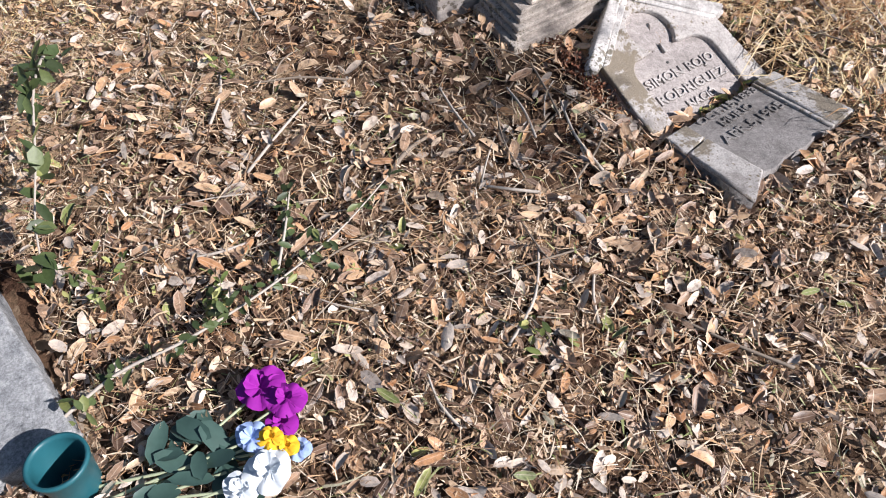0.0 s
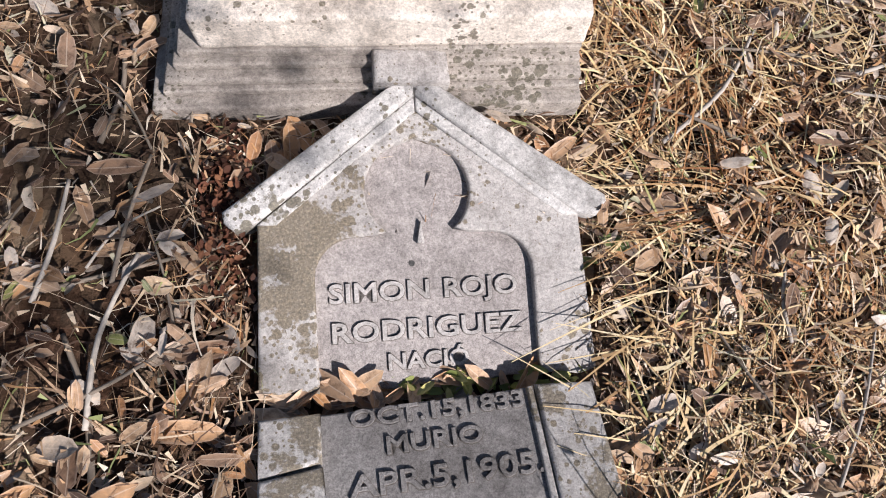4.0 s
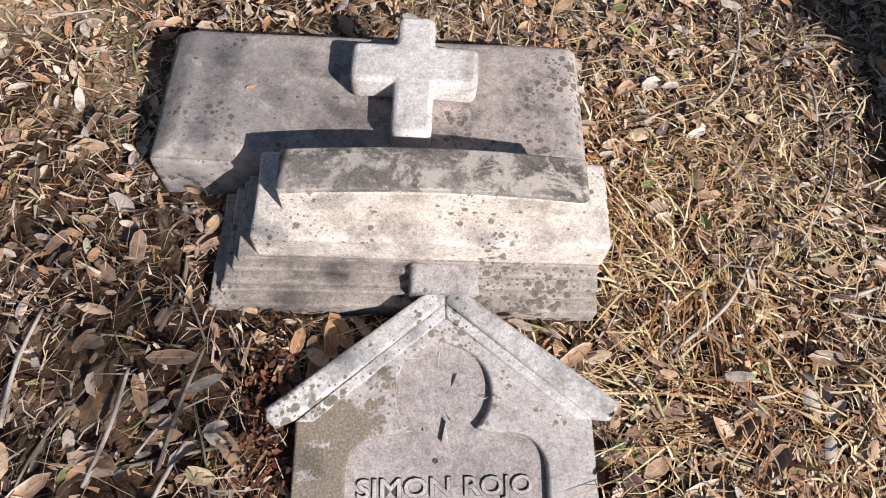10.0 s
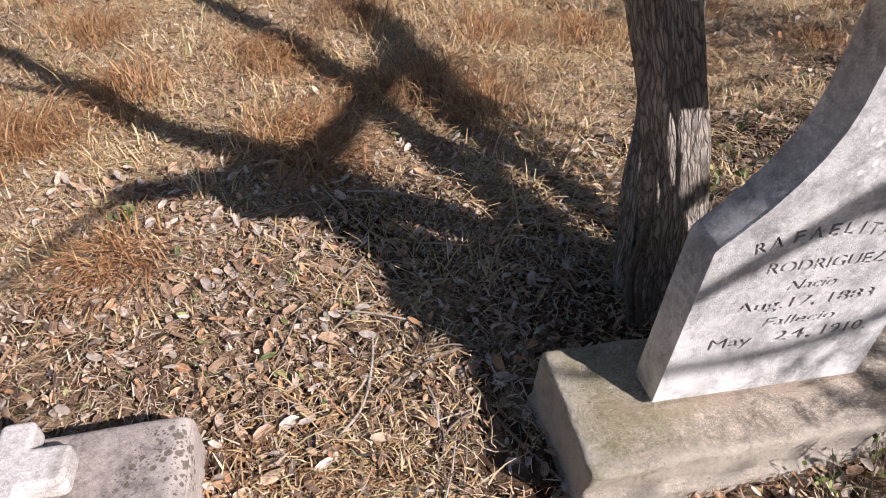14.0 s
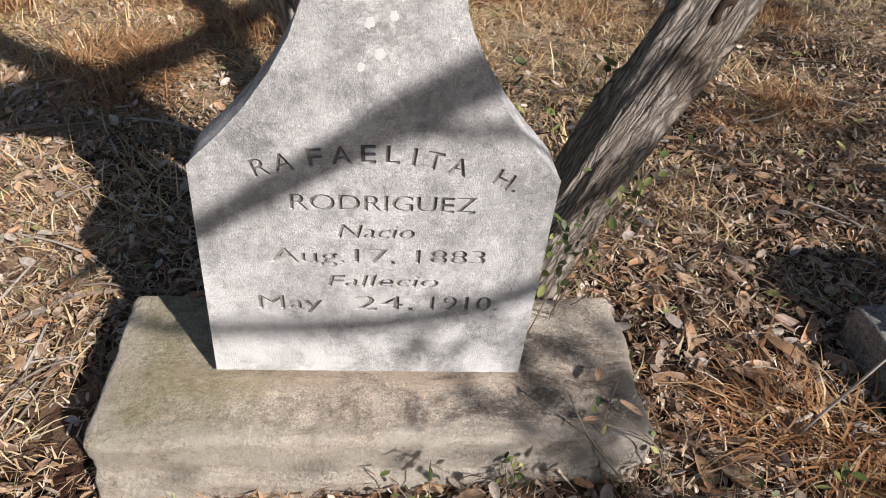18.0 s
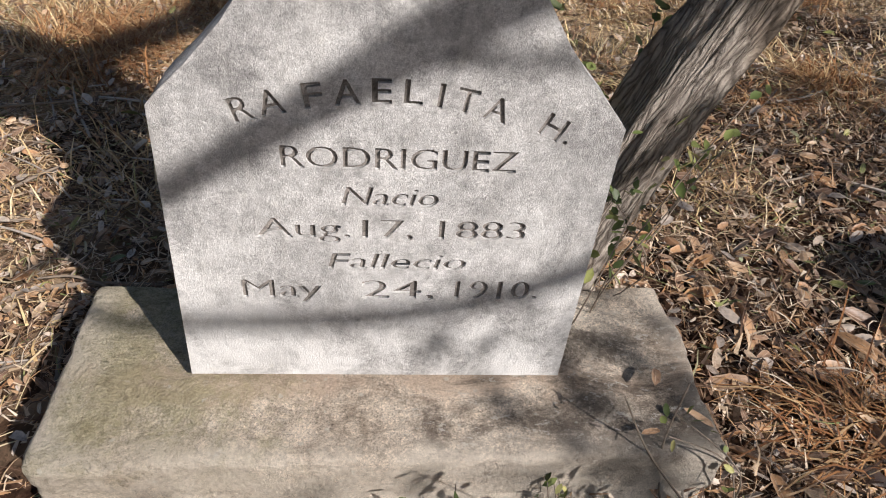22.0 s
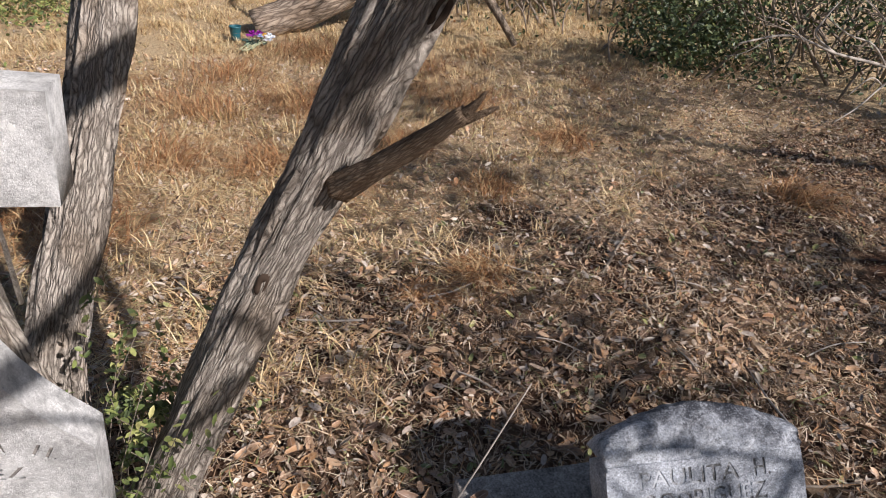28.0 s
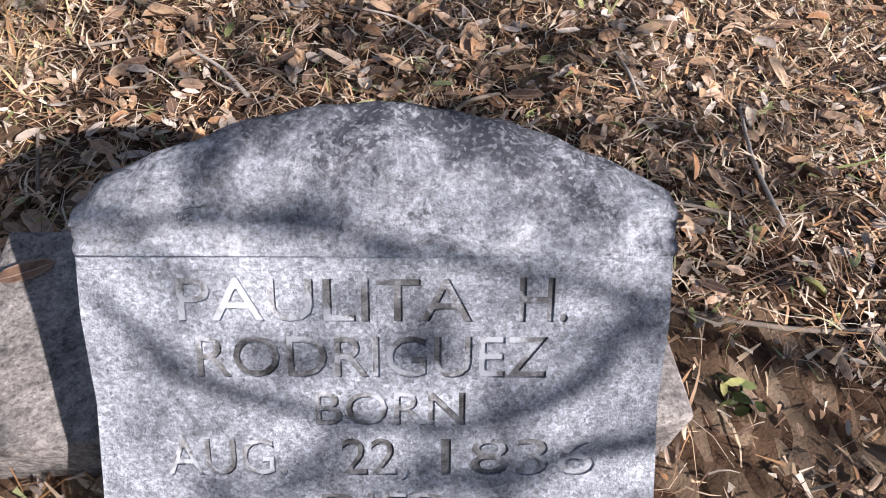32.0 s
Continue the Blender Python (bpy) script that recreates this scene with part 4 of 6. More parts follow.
def cross_outline():
    curve = [(0.274, 0.438), (0.262, 0.452), (0.225, 0.489), (0.185, 0.535), (0.150, 0.585), (0.122, 0.635), (0.103, 0.685), (0.094, 0.735), (0.091, 0.80), (0.092, 0.938)]
    right = [(0.281, 0.0)] + curve + [(0.280, 0.945), (0.281, 1.124), (0.096, 1.126), (0.096, 1.292)]
    return right + [(-x, y) for x, y in right[::-1]]


def build_cross():
    t = thing("cross_gravestone", "tall grey marble cross headstone standing on a stone base", "gravestone", at=CROSS_AT)
    loop = cross_outline()
    words = []
    for ch, x, y, turn, w in (("R", -0.160, 0.428, 16, 0.024), ("A", -0.128, 0.437, 13, 0.028), ("F", -0.083, 0.447, 8, 0.021), ("A", -0.046, 0.452, 5, 0.028), ("E", -0.008, 0.455, 1, 0.021), ("L", 0.027, 0.455, -2, 0.020), ("I", 0.057, 0.452, -6, 0.005), ("T", 0.086, 0.447, -10, 0.024), ("A", 0.121, 0.438, -15, 0.028), ("H", 0.188, 0.419, -26, 0.027), (".", 0.211, 0.410, 0, 0.005)):
        c, s = math.cos(radians(turn)), math.sin(radians(turn))
        for lo in glyphs(ch, -w / 2, w / 2, 0, 0.030 if ch != "." else 0.03, 0, 0.0007):
            words.append([(x + c * a - s * b, y + s * a + c * b) for a, b in lo])
    lines = [("RAFAELITA H.", words)]
    for line, x0, x1, y, h, sl in (("RODRIGUEZ", -0.125, 0.157, 0.369, 0.029, 0), ("Nacio", -0.055, 0.063, 0.316, 0.027, 0.25), ("Aug.17, 1883", -0.162, 0.184, 0.265, 0.029, 0), ("Fallecio", -0.074, 0.108, 0.213, 0.026, 0.25), ("May", -0.190, -0.085, 0.160, 0.032, 0), ("24,", -0.030, 0.070, 0.160, 0.032, 0), ("1910.", 0.100, 0.218, 0.160, 0.032, 0)):
        lines.append((line, glyphs(line, x0, x1, y, h, sl, 0.0005)))
    lines = [(line, [[(x - 0.0175 * y, y + 0.0175 * x) for x, y in lo] for lo in loops]) for line, loops in lines]
    words = [lo for _, loops in lines for lo in loops]
    part("face", flat_mesh(clean([loop] + words), -0.0055, 0.0), CROSSGREY, t, "streaked marble face with incised lettering")
    for line, loops in lines:
        for letter in by_letter(clean(loops)):
            part("letter", flat_mesh(letter, -0.0052, -0.0046), CUT_GREY, t, "letter cut in the line reading " + line)
    back = [(x * 0.997, 0.001 + y * 0.998) for x, y in loop]
    part("body", flat_mesh([back], -0.092, -0.005, 0.003), CROSSGREY, t)
    for x, y, r in ((0.118, 0.960, 0.008), (0.135, 0.968, 0.006), (0.083, 1.02, 0.005), (-0.022, 1.262, 0.009), (0.012, 1.264, 0.008), (-0.11, 1.075, 0.005), (-0.235, 1.062, 0.005), (0.232, 1.068, 0.005), (-0.04, 0.885, 0.008), (-0.005, 0.845, 0.007), (-0.01, 0.805, 0.008), (0.008, 0.80, 0.006), (-0.02, 0.765, 0.009), (-0.014, 0.705, 0.009), (0.018, 0.83, 0.006), (-0.02, 0.66, 0.007), (-0.045, 0.93, 0.006), (0.03, 0.90, 0.006), (-0.03, 0.82, 0.006), (-0.035, 0.74, 0.007), (0.02, 0.735, 0.006), (-0.005, 0.62, 0.007), (-0.03, 0.60, 0.006), (0.01, 0.67, 0.006), (0.05, 0.86, 0.006), (0.06, 0.78, 0.005), (-0.05, 0.69, 0.005), (0.055, 1.04, 0.005), (0.17, 1.03, 0.007), (-0.17, 1.03, 0.005), (0.03, 1.13, 0.005)):
        k = []
        for i in range(18):
            a = 2 * math.pi * i / 18
            rr = 0.95 * r * (1 + 0.55 * noise.noise(Vector((x * 300 + 1.6 * math.cos(a), y * 300 + 1.6 * math.sin(a), 1))))
            k.append((x + rr * math.cos(a), y + 1.2 * rr * math.sin(a)))
        part("lichen_spot", flat_mesh([k], -0.0005, 0.0006), LICHEN_WHITE, t, "white lichen spot")
    chip = [(0.100, 1.117), (0.160, 1.121), (0.212, 1.119), (0.222, 1.100), (0.208, 1.080), (0.196, 1.066), (0.176, 1.060), (0.156, 1.064), (0.138, 1.078), (0.116, 1.086)]
    part("chipped_patch", flat_mesh([chip], -0.001, 0.0006), FRESH_CHIP, t, "pale chipped patch")


def build_base():
    at = frame_matrix((-0.015, 0.035, 0.0), (math.cos(LEAN), 0, -math.sin(LEAN)), (0.015, 1, 0.05))
    t = thing("gravestone_plinth", "wide tan stone base with olive stains and worn edges", "gravestone base", at=at)
    part("body", stone_base(), BASESTONE, t, smooth=True)


def stone_base():
    bm = rough_box(-0.505, 0.492, -0.168, 0.180, -0.10, 0.158, 0.018, 18, 0.0065, 13)
    for v in bm.verts:
        if v.co.z < 0.05 and v.co.y < 0:
            v.co.y -= 0.015
    return bm


build_cross()
build_base()

# ---- leaning granite tablet and its base ----
GRANITE_AT = frame_matrix((1.577, -0.139, 0.360), (0.995, -0.081, 0.058), (0.003, 0.605, 0.797))


def granite_top(u):
    s = abs(u - 0.005) / 0.245
    return 0.198 - 0.022 * s - 0.050 * s**2.2 + 0.004 * noise.noise(Vector((u * 30, 3, 0)))


def build_granite():
    t = thing("granite_tablet", "mottled blue-grey stone tablet leaning back against its base", "gravestone", at=GRANITE_AT)
    lines = []
    for line, x0, x1, y, h in (("PAULITA", -0.164, 0.085, 0.017, 0.038), ("H.", 0.125, 0.166, 0.017, 0.040), ("RODRIGUEZ", -0.152, 0.150, -0.035, 0.038), ("BORN", -0.052, 0.080, -0.082, 0.032), ("AUG.", -0.187, -0.080, -0.133, 0.037), ("22,", -0.030, 0.030, -0.133, 0.037), ("1836", 0.060, 0.199, -0.133, 0.037), ("DIED", -0.05, 0.07, -0.185, 0.032)):
        lines.append((line, glyphs(line, x0, x1, y, h, 0, 0.0006)))
    words = [lo for _, loops in lines for lo in loops]
    side = [(-0.243, 0.076), (-0.246, 0.02), (-0.243, -0.06), (-0.249, -0.16), (-0.246, -0.30), (-0.252, -0.47)]
    plate = side + [(-x + 0.008, y) for x, y in side[::-1]]
    part("face", flat_mesh(clean([plate] + words), -0.0035, 0.0), GRANITE, t, "mottled face with worn incised lettering")
    part("body", flat_mesh([[(x * 0.996, y - 0.001) for x, y in plate]], -0.115, -0.003, 0.002), GRANITE, t)
    for line, loops in lines:
        for letter in by_letter(clean(loops)):
            part("letter", flat_mesh(letter, -0.0032, -0.0024), RESIDUE, t, "worn letter cut in the line reading " + line)
    nu, rows = 48, 22
    verts, faces = [], []
    for i in range(nu + 1):
        u = -0.244 + 0.497 * i / nu
        for k in range(rows + 8):
            if k <= rows:
                s = k / rows
                v = 0.0755 + s * (granite_top(u) - 0.0755)
                p = Vector((u * 22, v * 22, 5))
                z = 0.012 * noise.noise(p) + 0.010 * noise.noise(p * 2.7) + 0.006 * noise.noise(p * 6) - 0.034 * max(0, s - 0.55) ** 2 / 0.2
                z *= min(1, s * 6)
            else:
                s = (k - rows) / 7
                v = granite_top(u) - 0.012 * s * s + 0.004 * noise.noise(Vector((u * 30, s * 4, 1)))
                z = -0.034 - 0.081 * s
            verts.append((u + 0.003 * noise.noise(Vector((v * 40, 1, u))), v, z))
    w = rows + 8
    for i in range(nu):
        for k in range(w - 1):
            faces.append((i * w + k, (i + 1) * w + k, (i + 1) * w + k + 1, i * w + k + 1))
    for i in (0, nu):
        faces.append(tuple(i * w + k for k in range(w)))
    part("rock_top", raw_mesh("rock_top", verts, faces), ROUGHTOP, t, "dark rock-pitched arched top", smooth=True)
    part("moulding", flat_mesh([[(-0.242, 0.062), (0.248, 0.062), (0.248, 0.074), (-0.242, 0.074)]], -0.002, 0.0035, 0.0015), GRANITE, t)


build_granite()
tagged(part("concrete_plinth", rough_box(-0.455, 0.455, -0.155, 0.160, -0.08, 0.094, 0.010, 8, 0.003, 21), CONCRETE, None, at=pose(1.525, 0.040, 0, 0, 0, -1.0), smooth=True), "low grey concrete base block set in litter", "gravestone base")
tagged(part("stone_marker", rough_box(-0.30, 0.30, -0.285, 0.285, -0.06, 0.05, 0.010, 8, 0.003, 27), MARKER, None, at=pose(-3.955, -0.535, 0, 0, 0, 8.0), smooth=True), "flat pale stone marker with dark stains in leaves", "gravestone")

# ---- trees ----
def leaves_at(name, pts, rng, size=0.05, seed=0):
    n = len(pts)
    return leaf_cloud(name, pts, size * rng.uniform(0.6, 1.3, n), size * 0.5 * rng.uniform(0.7, 1.2, n), rng.uniform(0, 6.28, n), rng.uniform(-1, 1, n), rng.uniform(-1, 1, n), rng.uniform(0.1, 0.5, n), seed, SHORT_ROWS)


def blobs(rng, centres, spread, each):
    return np.concatenate([np.array(c) + rng.randn(each, 3) * np.array(spread) for c in centres])


def build_tree(name, label, limbs, crowns, seed, spread=(0.22, 0.22, 0.14), each=90, size=0.055):
    base = limbs[0][0][0]
    t = thing(name, label, "tree", at=Matrix.Translation((base[0], base[1], 0)))
    off = Matrix.Translation((-base[0], -base[1], 0))
    for k, (pts, radii, seg, nm) in enumerate(limbs):
        me = tube(nm, pts, radii, seg, 14 if seg > 40 else 7, 0.26, 0.46 if seg > 40 else 0.3 if seg > 12 else 0.1, seed + k)
        me.transform(off)
        part(nm, me, STUBWOOD if nm in ("broken_limb", "splinter") else BARK, t)
    if crowns:
        rng = np.random.RandomState(seed)
        me = leaves_at("crown", blobs(rng, crowns, spread, each), rng, size, seed)
        me.transform(off)
        part("crown", me, CANOPY, t)
    return t


build_tree("leaning_tree", "grey-barked tree with two twisted trunks behind the cross", [
    ([(-0.01, 0.45, -0.1), (-0.015, 0.47, 0.15), (-0.055, 0.475, 0.40), (-0.110, 0.49, 0.65), (-0.207, 0.515, 0.98), (-0.322, 0.53, 1.25), (-0.405, 0.55, 1.45), (-0.42, 0.56, 1.70), (-0.38, 0.56, 2.2), (-0.55, 0.6, 2.9), (-0.95, 0.7, 3.6)], [0.115, 0.088, 0.080, 0.075, 0.068, 0.060, 0.054, 0.048, 0.045, 0.035, 0.02], 72, "trunk"),
    ([(-0.02, 0.56, -0.1), (-0.02, 0.65, 0.2), (0.02, 0.74, 0.4), (0.075, 0.85, 0.6), (0.124, 0.96, 0.8), (0.164, 1.09, 1.0), (0.20, 1.22, 1.2), (0.225, 1.36, 1.4), (0.25, 1.50, 1.65), (0.30, 1.55, 2.3), (0.1, 1.6, 3.2)], [0.095, 0.076, 0.070, 0.068, 0.066, 0.067, 0.070, 0.070, 0.066, 0.05, 0.03], 72, "trunk"),
    ([(-0.41, 0.55, 1.6), (-0.50, 0.54, 1.85), (-0.75, 0.5, 2.2), (-1.1, 0.3, 2.6)], [0.03, 0.028, 0.022, 0.012], 9, "limb"),
    ([(-0.13, 0.40, -0.04), (-0.165, 0.42, 0.18), (-0.14, 0.44, 0.38), (-0.12, 0.46, 0.48)], [0.016, 0.013, 0.010, 0.005], 10, "sucker"),
    ([(-0.10, 0.375, -0.04), (-0.14, 0.395, 0.12), (-0.155, 0.41, 0.27)], [0.011, 0.009, 0.005], 8, "sucker"),
    ([(-0.02, 0.54, 0.50), (-0.06, 0.58, 0.80), (-0.085, 0.62, 1.10), (-0.13, 0.64, 1.30)], [0.008, 0.007, 0.006, 0.003], 8, "twig"),
    ([(0.0, 0.56, 0.55), (-0.015, 0.60, 0.80), (-0.03, 0.63, 1.02)], [0.007, 0.006, 0.003], 8, "twig"),
    ([(-0.38, 0.56, 2.2), (0.0, 0.2, 2.7), (0.35, -0.2, 3.1)], [0.035, 0.028, 0.015], 9, "limb"),
    ([(0.30, 1.55, 2.3), (0.7, 1.5, 2.8), (1.2, 1.4, 3.2)], [0.04, 0.03, 0.015], 9, "limb"),
], [(-1.1, 0.5, 3.6), (-0.7, 0.9, 3.9), (0.3, -0.1, 3.3), (1.2, 1.4, 3.4), (0.2, 1.7, 3.6)], 11)

slanting_tree = build_tree("slanting_tree", "furrowed grey tree trunk slanting from beside the stone base", [
    ([(0.20, 0.285, -0.1), (0.285, 0.312, 0.08), (0.342, 0.318, 0.2), (0.437, 0.33, 0.4), (0.534, 0.338, 0.6), (0.634, 0.342, 0.8), (0.738, 0.340, 1.0), (0.832, 0.330, 1.2), (0.936, 0.325, 1.4), (1.05, 0.31, 1.6), (1.5, 0.36, 2.2), (1.9, 0.5, 2.9)], [0.11, 0.082, 0.070, 0.064, 0.064, 0.067, 0.074, 0.070, 0.072, 0.07, 0.055, 0.03], 72, "trunk"),
    ([(0.76, 0.27, 0.98), (0.82, 0.20, 1.05), (0.89, 0.13, 1.13), (0.955, 0.06, 1.215)], [0.034, 0.023, 0.020, 0.014], 24, "broken_limb"),
    ([(0.94, 0.075, 1.20), (0.965, 0.05, 1.232), (0.98, 0.035, 1.262)], [0.012, 0.008, 0.002], 8, "splinter"),
    ([(0.945, 0.07, 1.195), (0.985, 0.045, 1.222), (1.005, 0.035, 1.235)], [0.010, 0.006, 0.002], 8, "splinter"),
    # Unseen limbs and twigs added from here on, routed to cast shadow bands on the cross.
    ([(1.9, 0.5, 2.9), (2.6, -0.5, 3.35), (2.6, -1.3, 3.2), (2.3, -1.95, 2.92), (1.65, -1.88, 2.50), (1.35, -1.84, 2.30), (1.16, -1.82, 2.18)], [0.05, 0.045, 0.040, 0.034, 0.030, 0.020, 0.008], 12, "limb"),
    ([(2.6, -0.5, 3.35), (2.45, -1.3, 3.40), (1.9, -1.83, 3.27), (1.2, -1.86, 3.20)], [0.05, 0.06, 0.065, 0.055], 12, "limb"),
    ([(1.2, -1.86, 3.20), (0.85, -2.5, 3.25), (0.62, -3.1, 3.15), (0.52, -3.6, 3.05)], [0.02, 0.008, 0.006, 0.003], 8, "limb"),
    ([(2.6, -1.3, 3.2), (2.85, -2.1, 3.0), (2.51, -2.55, 2.84), (1.96, -2.55, 2.76), (1.82, -2.52, 2.78)], [0.04, 0.030, 0.020, 0.016, 0.005], 10, "limb"),
    ([(2.3, -1.95, 2.92), (2.5, -1.75, 2.5), (2.6, -1.55, 2.1)], [0.014, 0.010, 0.005], 6, "twig"),
    ([(2.6, -1.3, 3.2), (2.8, -1.5, 2.7), (2.55, -1.7, 2.3)], [0.016, 0.012, 0.005], 6, "twig"),
    ([(1.65, -1.88, 2.50), (1.75, -1.6, 2.2), (1.9, -1.5, 1.9)], [0.012, 0.008, 0.004], 6, "twig"),
# Unseen leaf clumps added for shade; those beyond y -3 darken pedestal and nearby ground.
], [(1.9, 0.5, 3.1), (2.3, -0.3, 3.2), (1.6, 0.2, 3.3), (2.55, -1.35, 3.1), (2.75, -1.15, 3.2), (0.67, -3.18, 3.0), (0.55, -3.6, 3.0), (0.45, -3.76, 3.0), (0.45, -3.42, 3.05)], 29, (0.13, 0.13, 0.12), 75)

def knot(owner, at, r, seed):
    """A raised bark ring round a dark hollow."""
    verts, faces, seg = [], [], 14
    for rr, z in ((1.5, -0.25), (1.2, 0.28), (0.8, 0.36), (0.5, 0.0), (0.2, -0.35)):
        for k in range(seg):
            a = 2 * math.pi * k / seg
            s = r * rr * (1 + 0.25 * noise.noise(Vector((2 * math.cos(a), 2 * math.sin(a), seed))))
            verts.append((s * math.cos(a) * 0.6, s * math.sin(a) * 1.3, 0.5 * r * z))
    for i in range(4):
        faces += [(i * seg + k, i * seg + (k + 1) % seg, (i + 1) * seg + (k + 1) % seg, (i + 1) * seg + k) for k in range(seg)]
    faces.append(tuple(4 * seg + k for k in range(seg)))
    part("knot", raw_mesh("knot", verts, faces), HOLLOW, owner, "bark knot round a dark hollow", at=at, smooth=True)


for pos, along, out, r in (((0.590, 0.277, 0.745), (0.44, 0, 0.90), (0.1, -1, 0.1), 0.016), ((0.785, 0.262, 0.985), (0.44, 0, 0.90), (0.3, -1, 0.0), 0.018), ((0.95, 0.255, 1.345), (0.44, 0, 0.90), (0.1, -1, 0.0), 0.020), ((1.0, 0.252, 1.41), (0.44, 0, 0.90), (0.2, -1, 0.0), 0.014)):
    y_axis = Vector(along).normalized()
    z_axis = Vector(out)
    z_axis = (z_axis - y_axis * z_axis.dot(y_axis)).normalized()
    m = Matrix((y_axis.cross(z_axis), y_axis, z_axis)).transposed().to_4x4()
    m.translation = pos
    knot(slanting_tree, slanting_tree.matrix_world.inverted() @ m, r, r * 100)

# an unseen wide oak added on the sun's side, its crown laid out to shade the plot
rs = np.random.RandomState(5)


def shade_amount(x, y):
    """How full the crown is above a spot."""
    if math.hypot((x - 3.95) / 0.55, (y + 2.95) / 0.40) < 1 or x < 3.35 - 0.25 * math.sin(2.3 * y):
        return 0.0
    if 4.2 < x < 6.2 and -3.0 < y < -0.9:
        return 0.52
    lace = 0.5 + 0.5 * math.sin(4.3 * x + 1.3 * y) * math.sin(1.9 * x - 4.1 * y + 0.8)
    return (0.40 if x < 4.5 and y < -2.0 else 0.44 if x < 4.6 else 0.68) * (0.4 + 0.9 * lace)


shade = [(x + rs.uniform(-0.12, 0.12), y + rs.uniform(-0.12, 0.12), 3.0 + 0.25 * math.sin(3 * x) + rs.uniform(-0.2, 0.3)) for x in np.arange(3.2, 9.2, 0.40) for y in np.arange(-3.6, 2.6, 0.40)]
shade = [p for p in shade if rs.rand() < shade_amount(p[0], p[1])] + [(3.02, -3.28, 3.0), (3.14, -2.98, 3.05), (3.3, -3.4, 3.0), (3.50, -2.45, 3.0), (4.4, -2.55, 3.05), (4.35, -2.25, 3.0)]
build_tree("shade_oak", "unseen spreading live oak added to shade the plot", [
    ([(9.0, -1.2, -0.1), (8.9, -1.15, 0.8), (8.7, -1.1, 1.7), (8.3, -1.1, 2.4), (7.9, -1.0, 3.0)], [0.24, 0.19, 0.17, 0.14, 0.08], 18, "trunk"),
    ([(8.7, -1.1, 1.8), (8.2, 0.2, 2.6), (7.6, 1.4, 3.1)], [0.10, 0.07, 0.03], 12, "limb"),
    ([(8.3, -1.1, 2.4), (7.4, -1.8, 2.8), (6.6, -2.0, 3.05), (5.9, -1.8, 3.15)], [0.10, 0.07, 0.035, 0.015], 12, "limb"),
    ([(7.9, -1.0, 3.0), (6.6, -0.6, 3.2), (5.4, 0.2, 3.3)], [0.07, 0.045, 0.02], 12, "limb"),
    # Unseen drooping branch and twigs, shaped to cast curved shadows on the granite face.
    ([(5.9, -1.8, 3.15), (4.6, -1.75, 2.60), (3.55, -1.74, 2.10), (3.21, -1.715, 1.93), (3.16, -1.75, 1.87), (3.07, -1.775, 1.83), (2.94, -1.762, 1.828), (2.82, -1.730, 1.85), (2.73, -1.67, 1.91)], [0.012, 0.010, 0.009, 0.009, 0.009, 0.009, 0.0085, 0.008, 0.006], 8, "limb"),
    ([(3.21, -1.715, 1.93), (3.10, -1.70, 1.955), (2.95, -1.66, 1.96), (2.84, -1.645, 1.965), (2.70, -1.63, 1.95)], [0.008, 0.008, 0.007, 0.009, 0.006], 8, "twig"),
    ([(3.55, -1.74, 2.10), (3.30, -1.79, 1.87), (3.15, -1.80, 1.81), (3.0, -1.81, 1.77)], [0.014, 0.015, 0.012, 0.006], 8, "twig"),
], shade, 41, (0.24, 0.24, 0.18), 120, 0.075)


# ---- far side of the plot ----
def build_log():
    t = thing("fallen_tree", "weathered fallen tree trunk propped across dry grass", "fallen tree", at=Matrix.Translation((0.75, 5.85, 0)))
    off = Matrix.Translation((-0.75, -5.85, 0))
    for nm, pts, r, seg in (("trunk", [(0.55, 5.80, 0.03), (1.2, 5.85, 0.27), (1.9, 5.9, 0.62), (2.6, 5.9, 1.02), (3.3, 5.95, 1.40), (4.1, 6.0, 1.68)], [0.16, 0.165, 0.155, 0.135, 0.10, 0.06], 20),
                            ("limb", [(2.3, 5.85, 0.80), (2.8, 5.6, 0.75), (3.2, 5.5, 0.70)], [0.10, 0.07, 0.04], 10),
                            ("limb", [(2.5, 5.7, 0.70), (2.75, 5.5, 0.45), (3.05, 5.35, 0.02)], [0.05, 0.045, 0.035], 9),
                            ("limb", [(3.0, 5.95, 1.2), (3.6, 6.1, 1.25), (4.6, 6.3, 1.15)], [0.07, 0.05, 0.03], 9),
                            ("limb", [(0.8, 5.9, 0.2), (1.0, 6.2, 0.75), (1.5, 6.4, 1.4)], [0.04, 0.03, 0.015], 8)):
        me = tube(nm, pts, r, seg, 6, 0.22, 0.25, 7)
        me.transform(off)
        part(nm, me, DEADWOOD, t)


build_log()


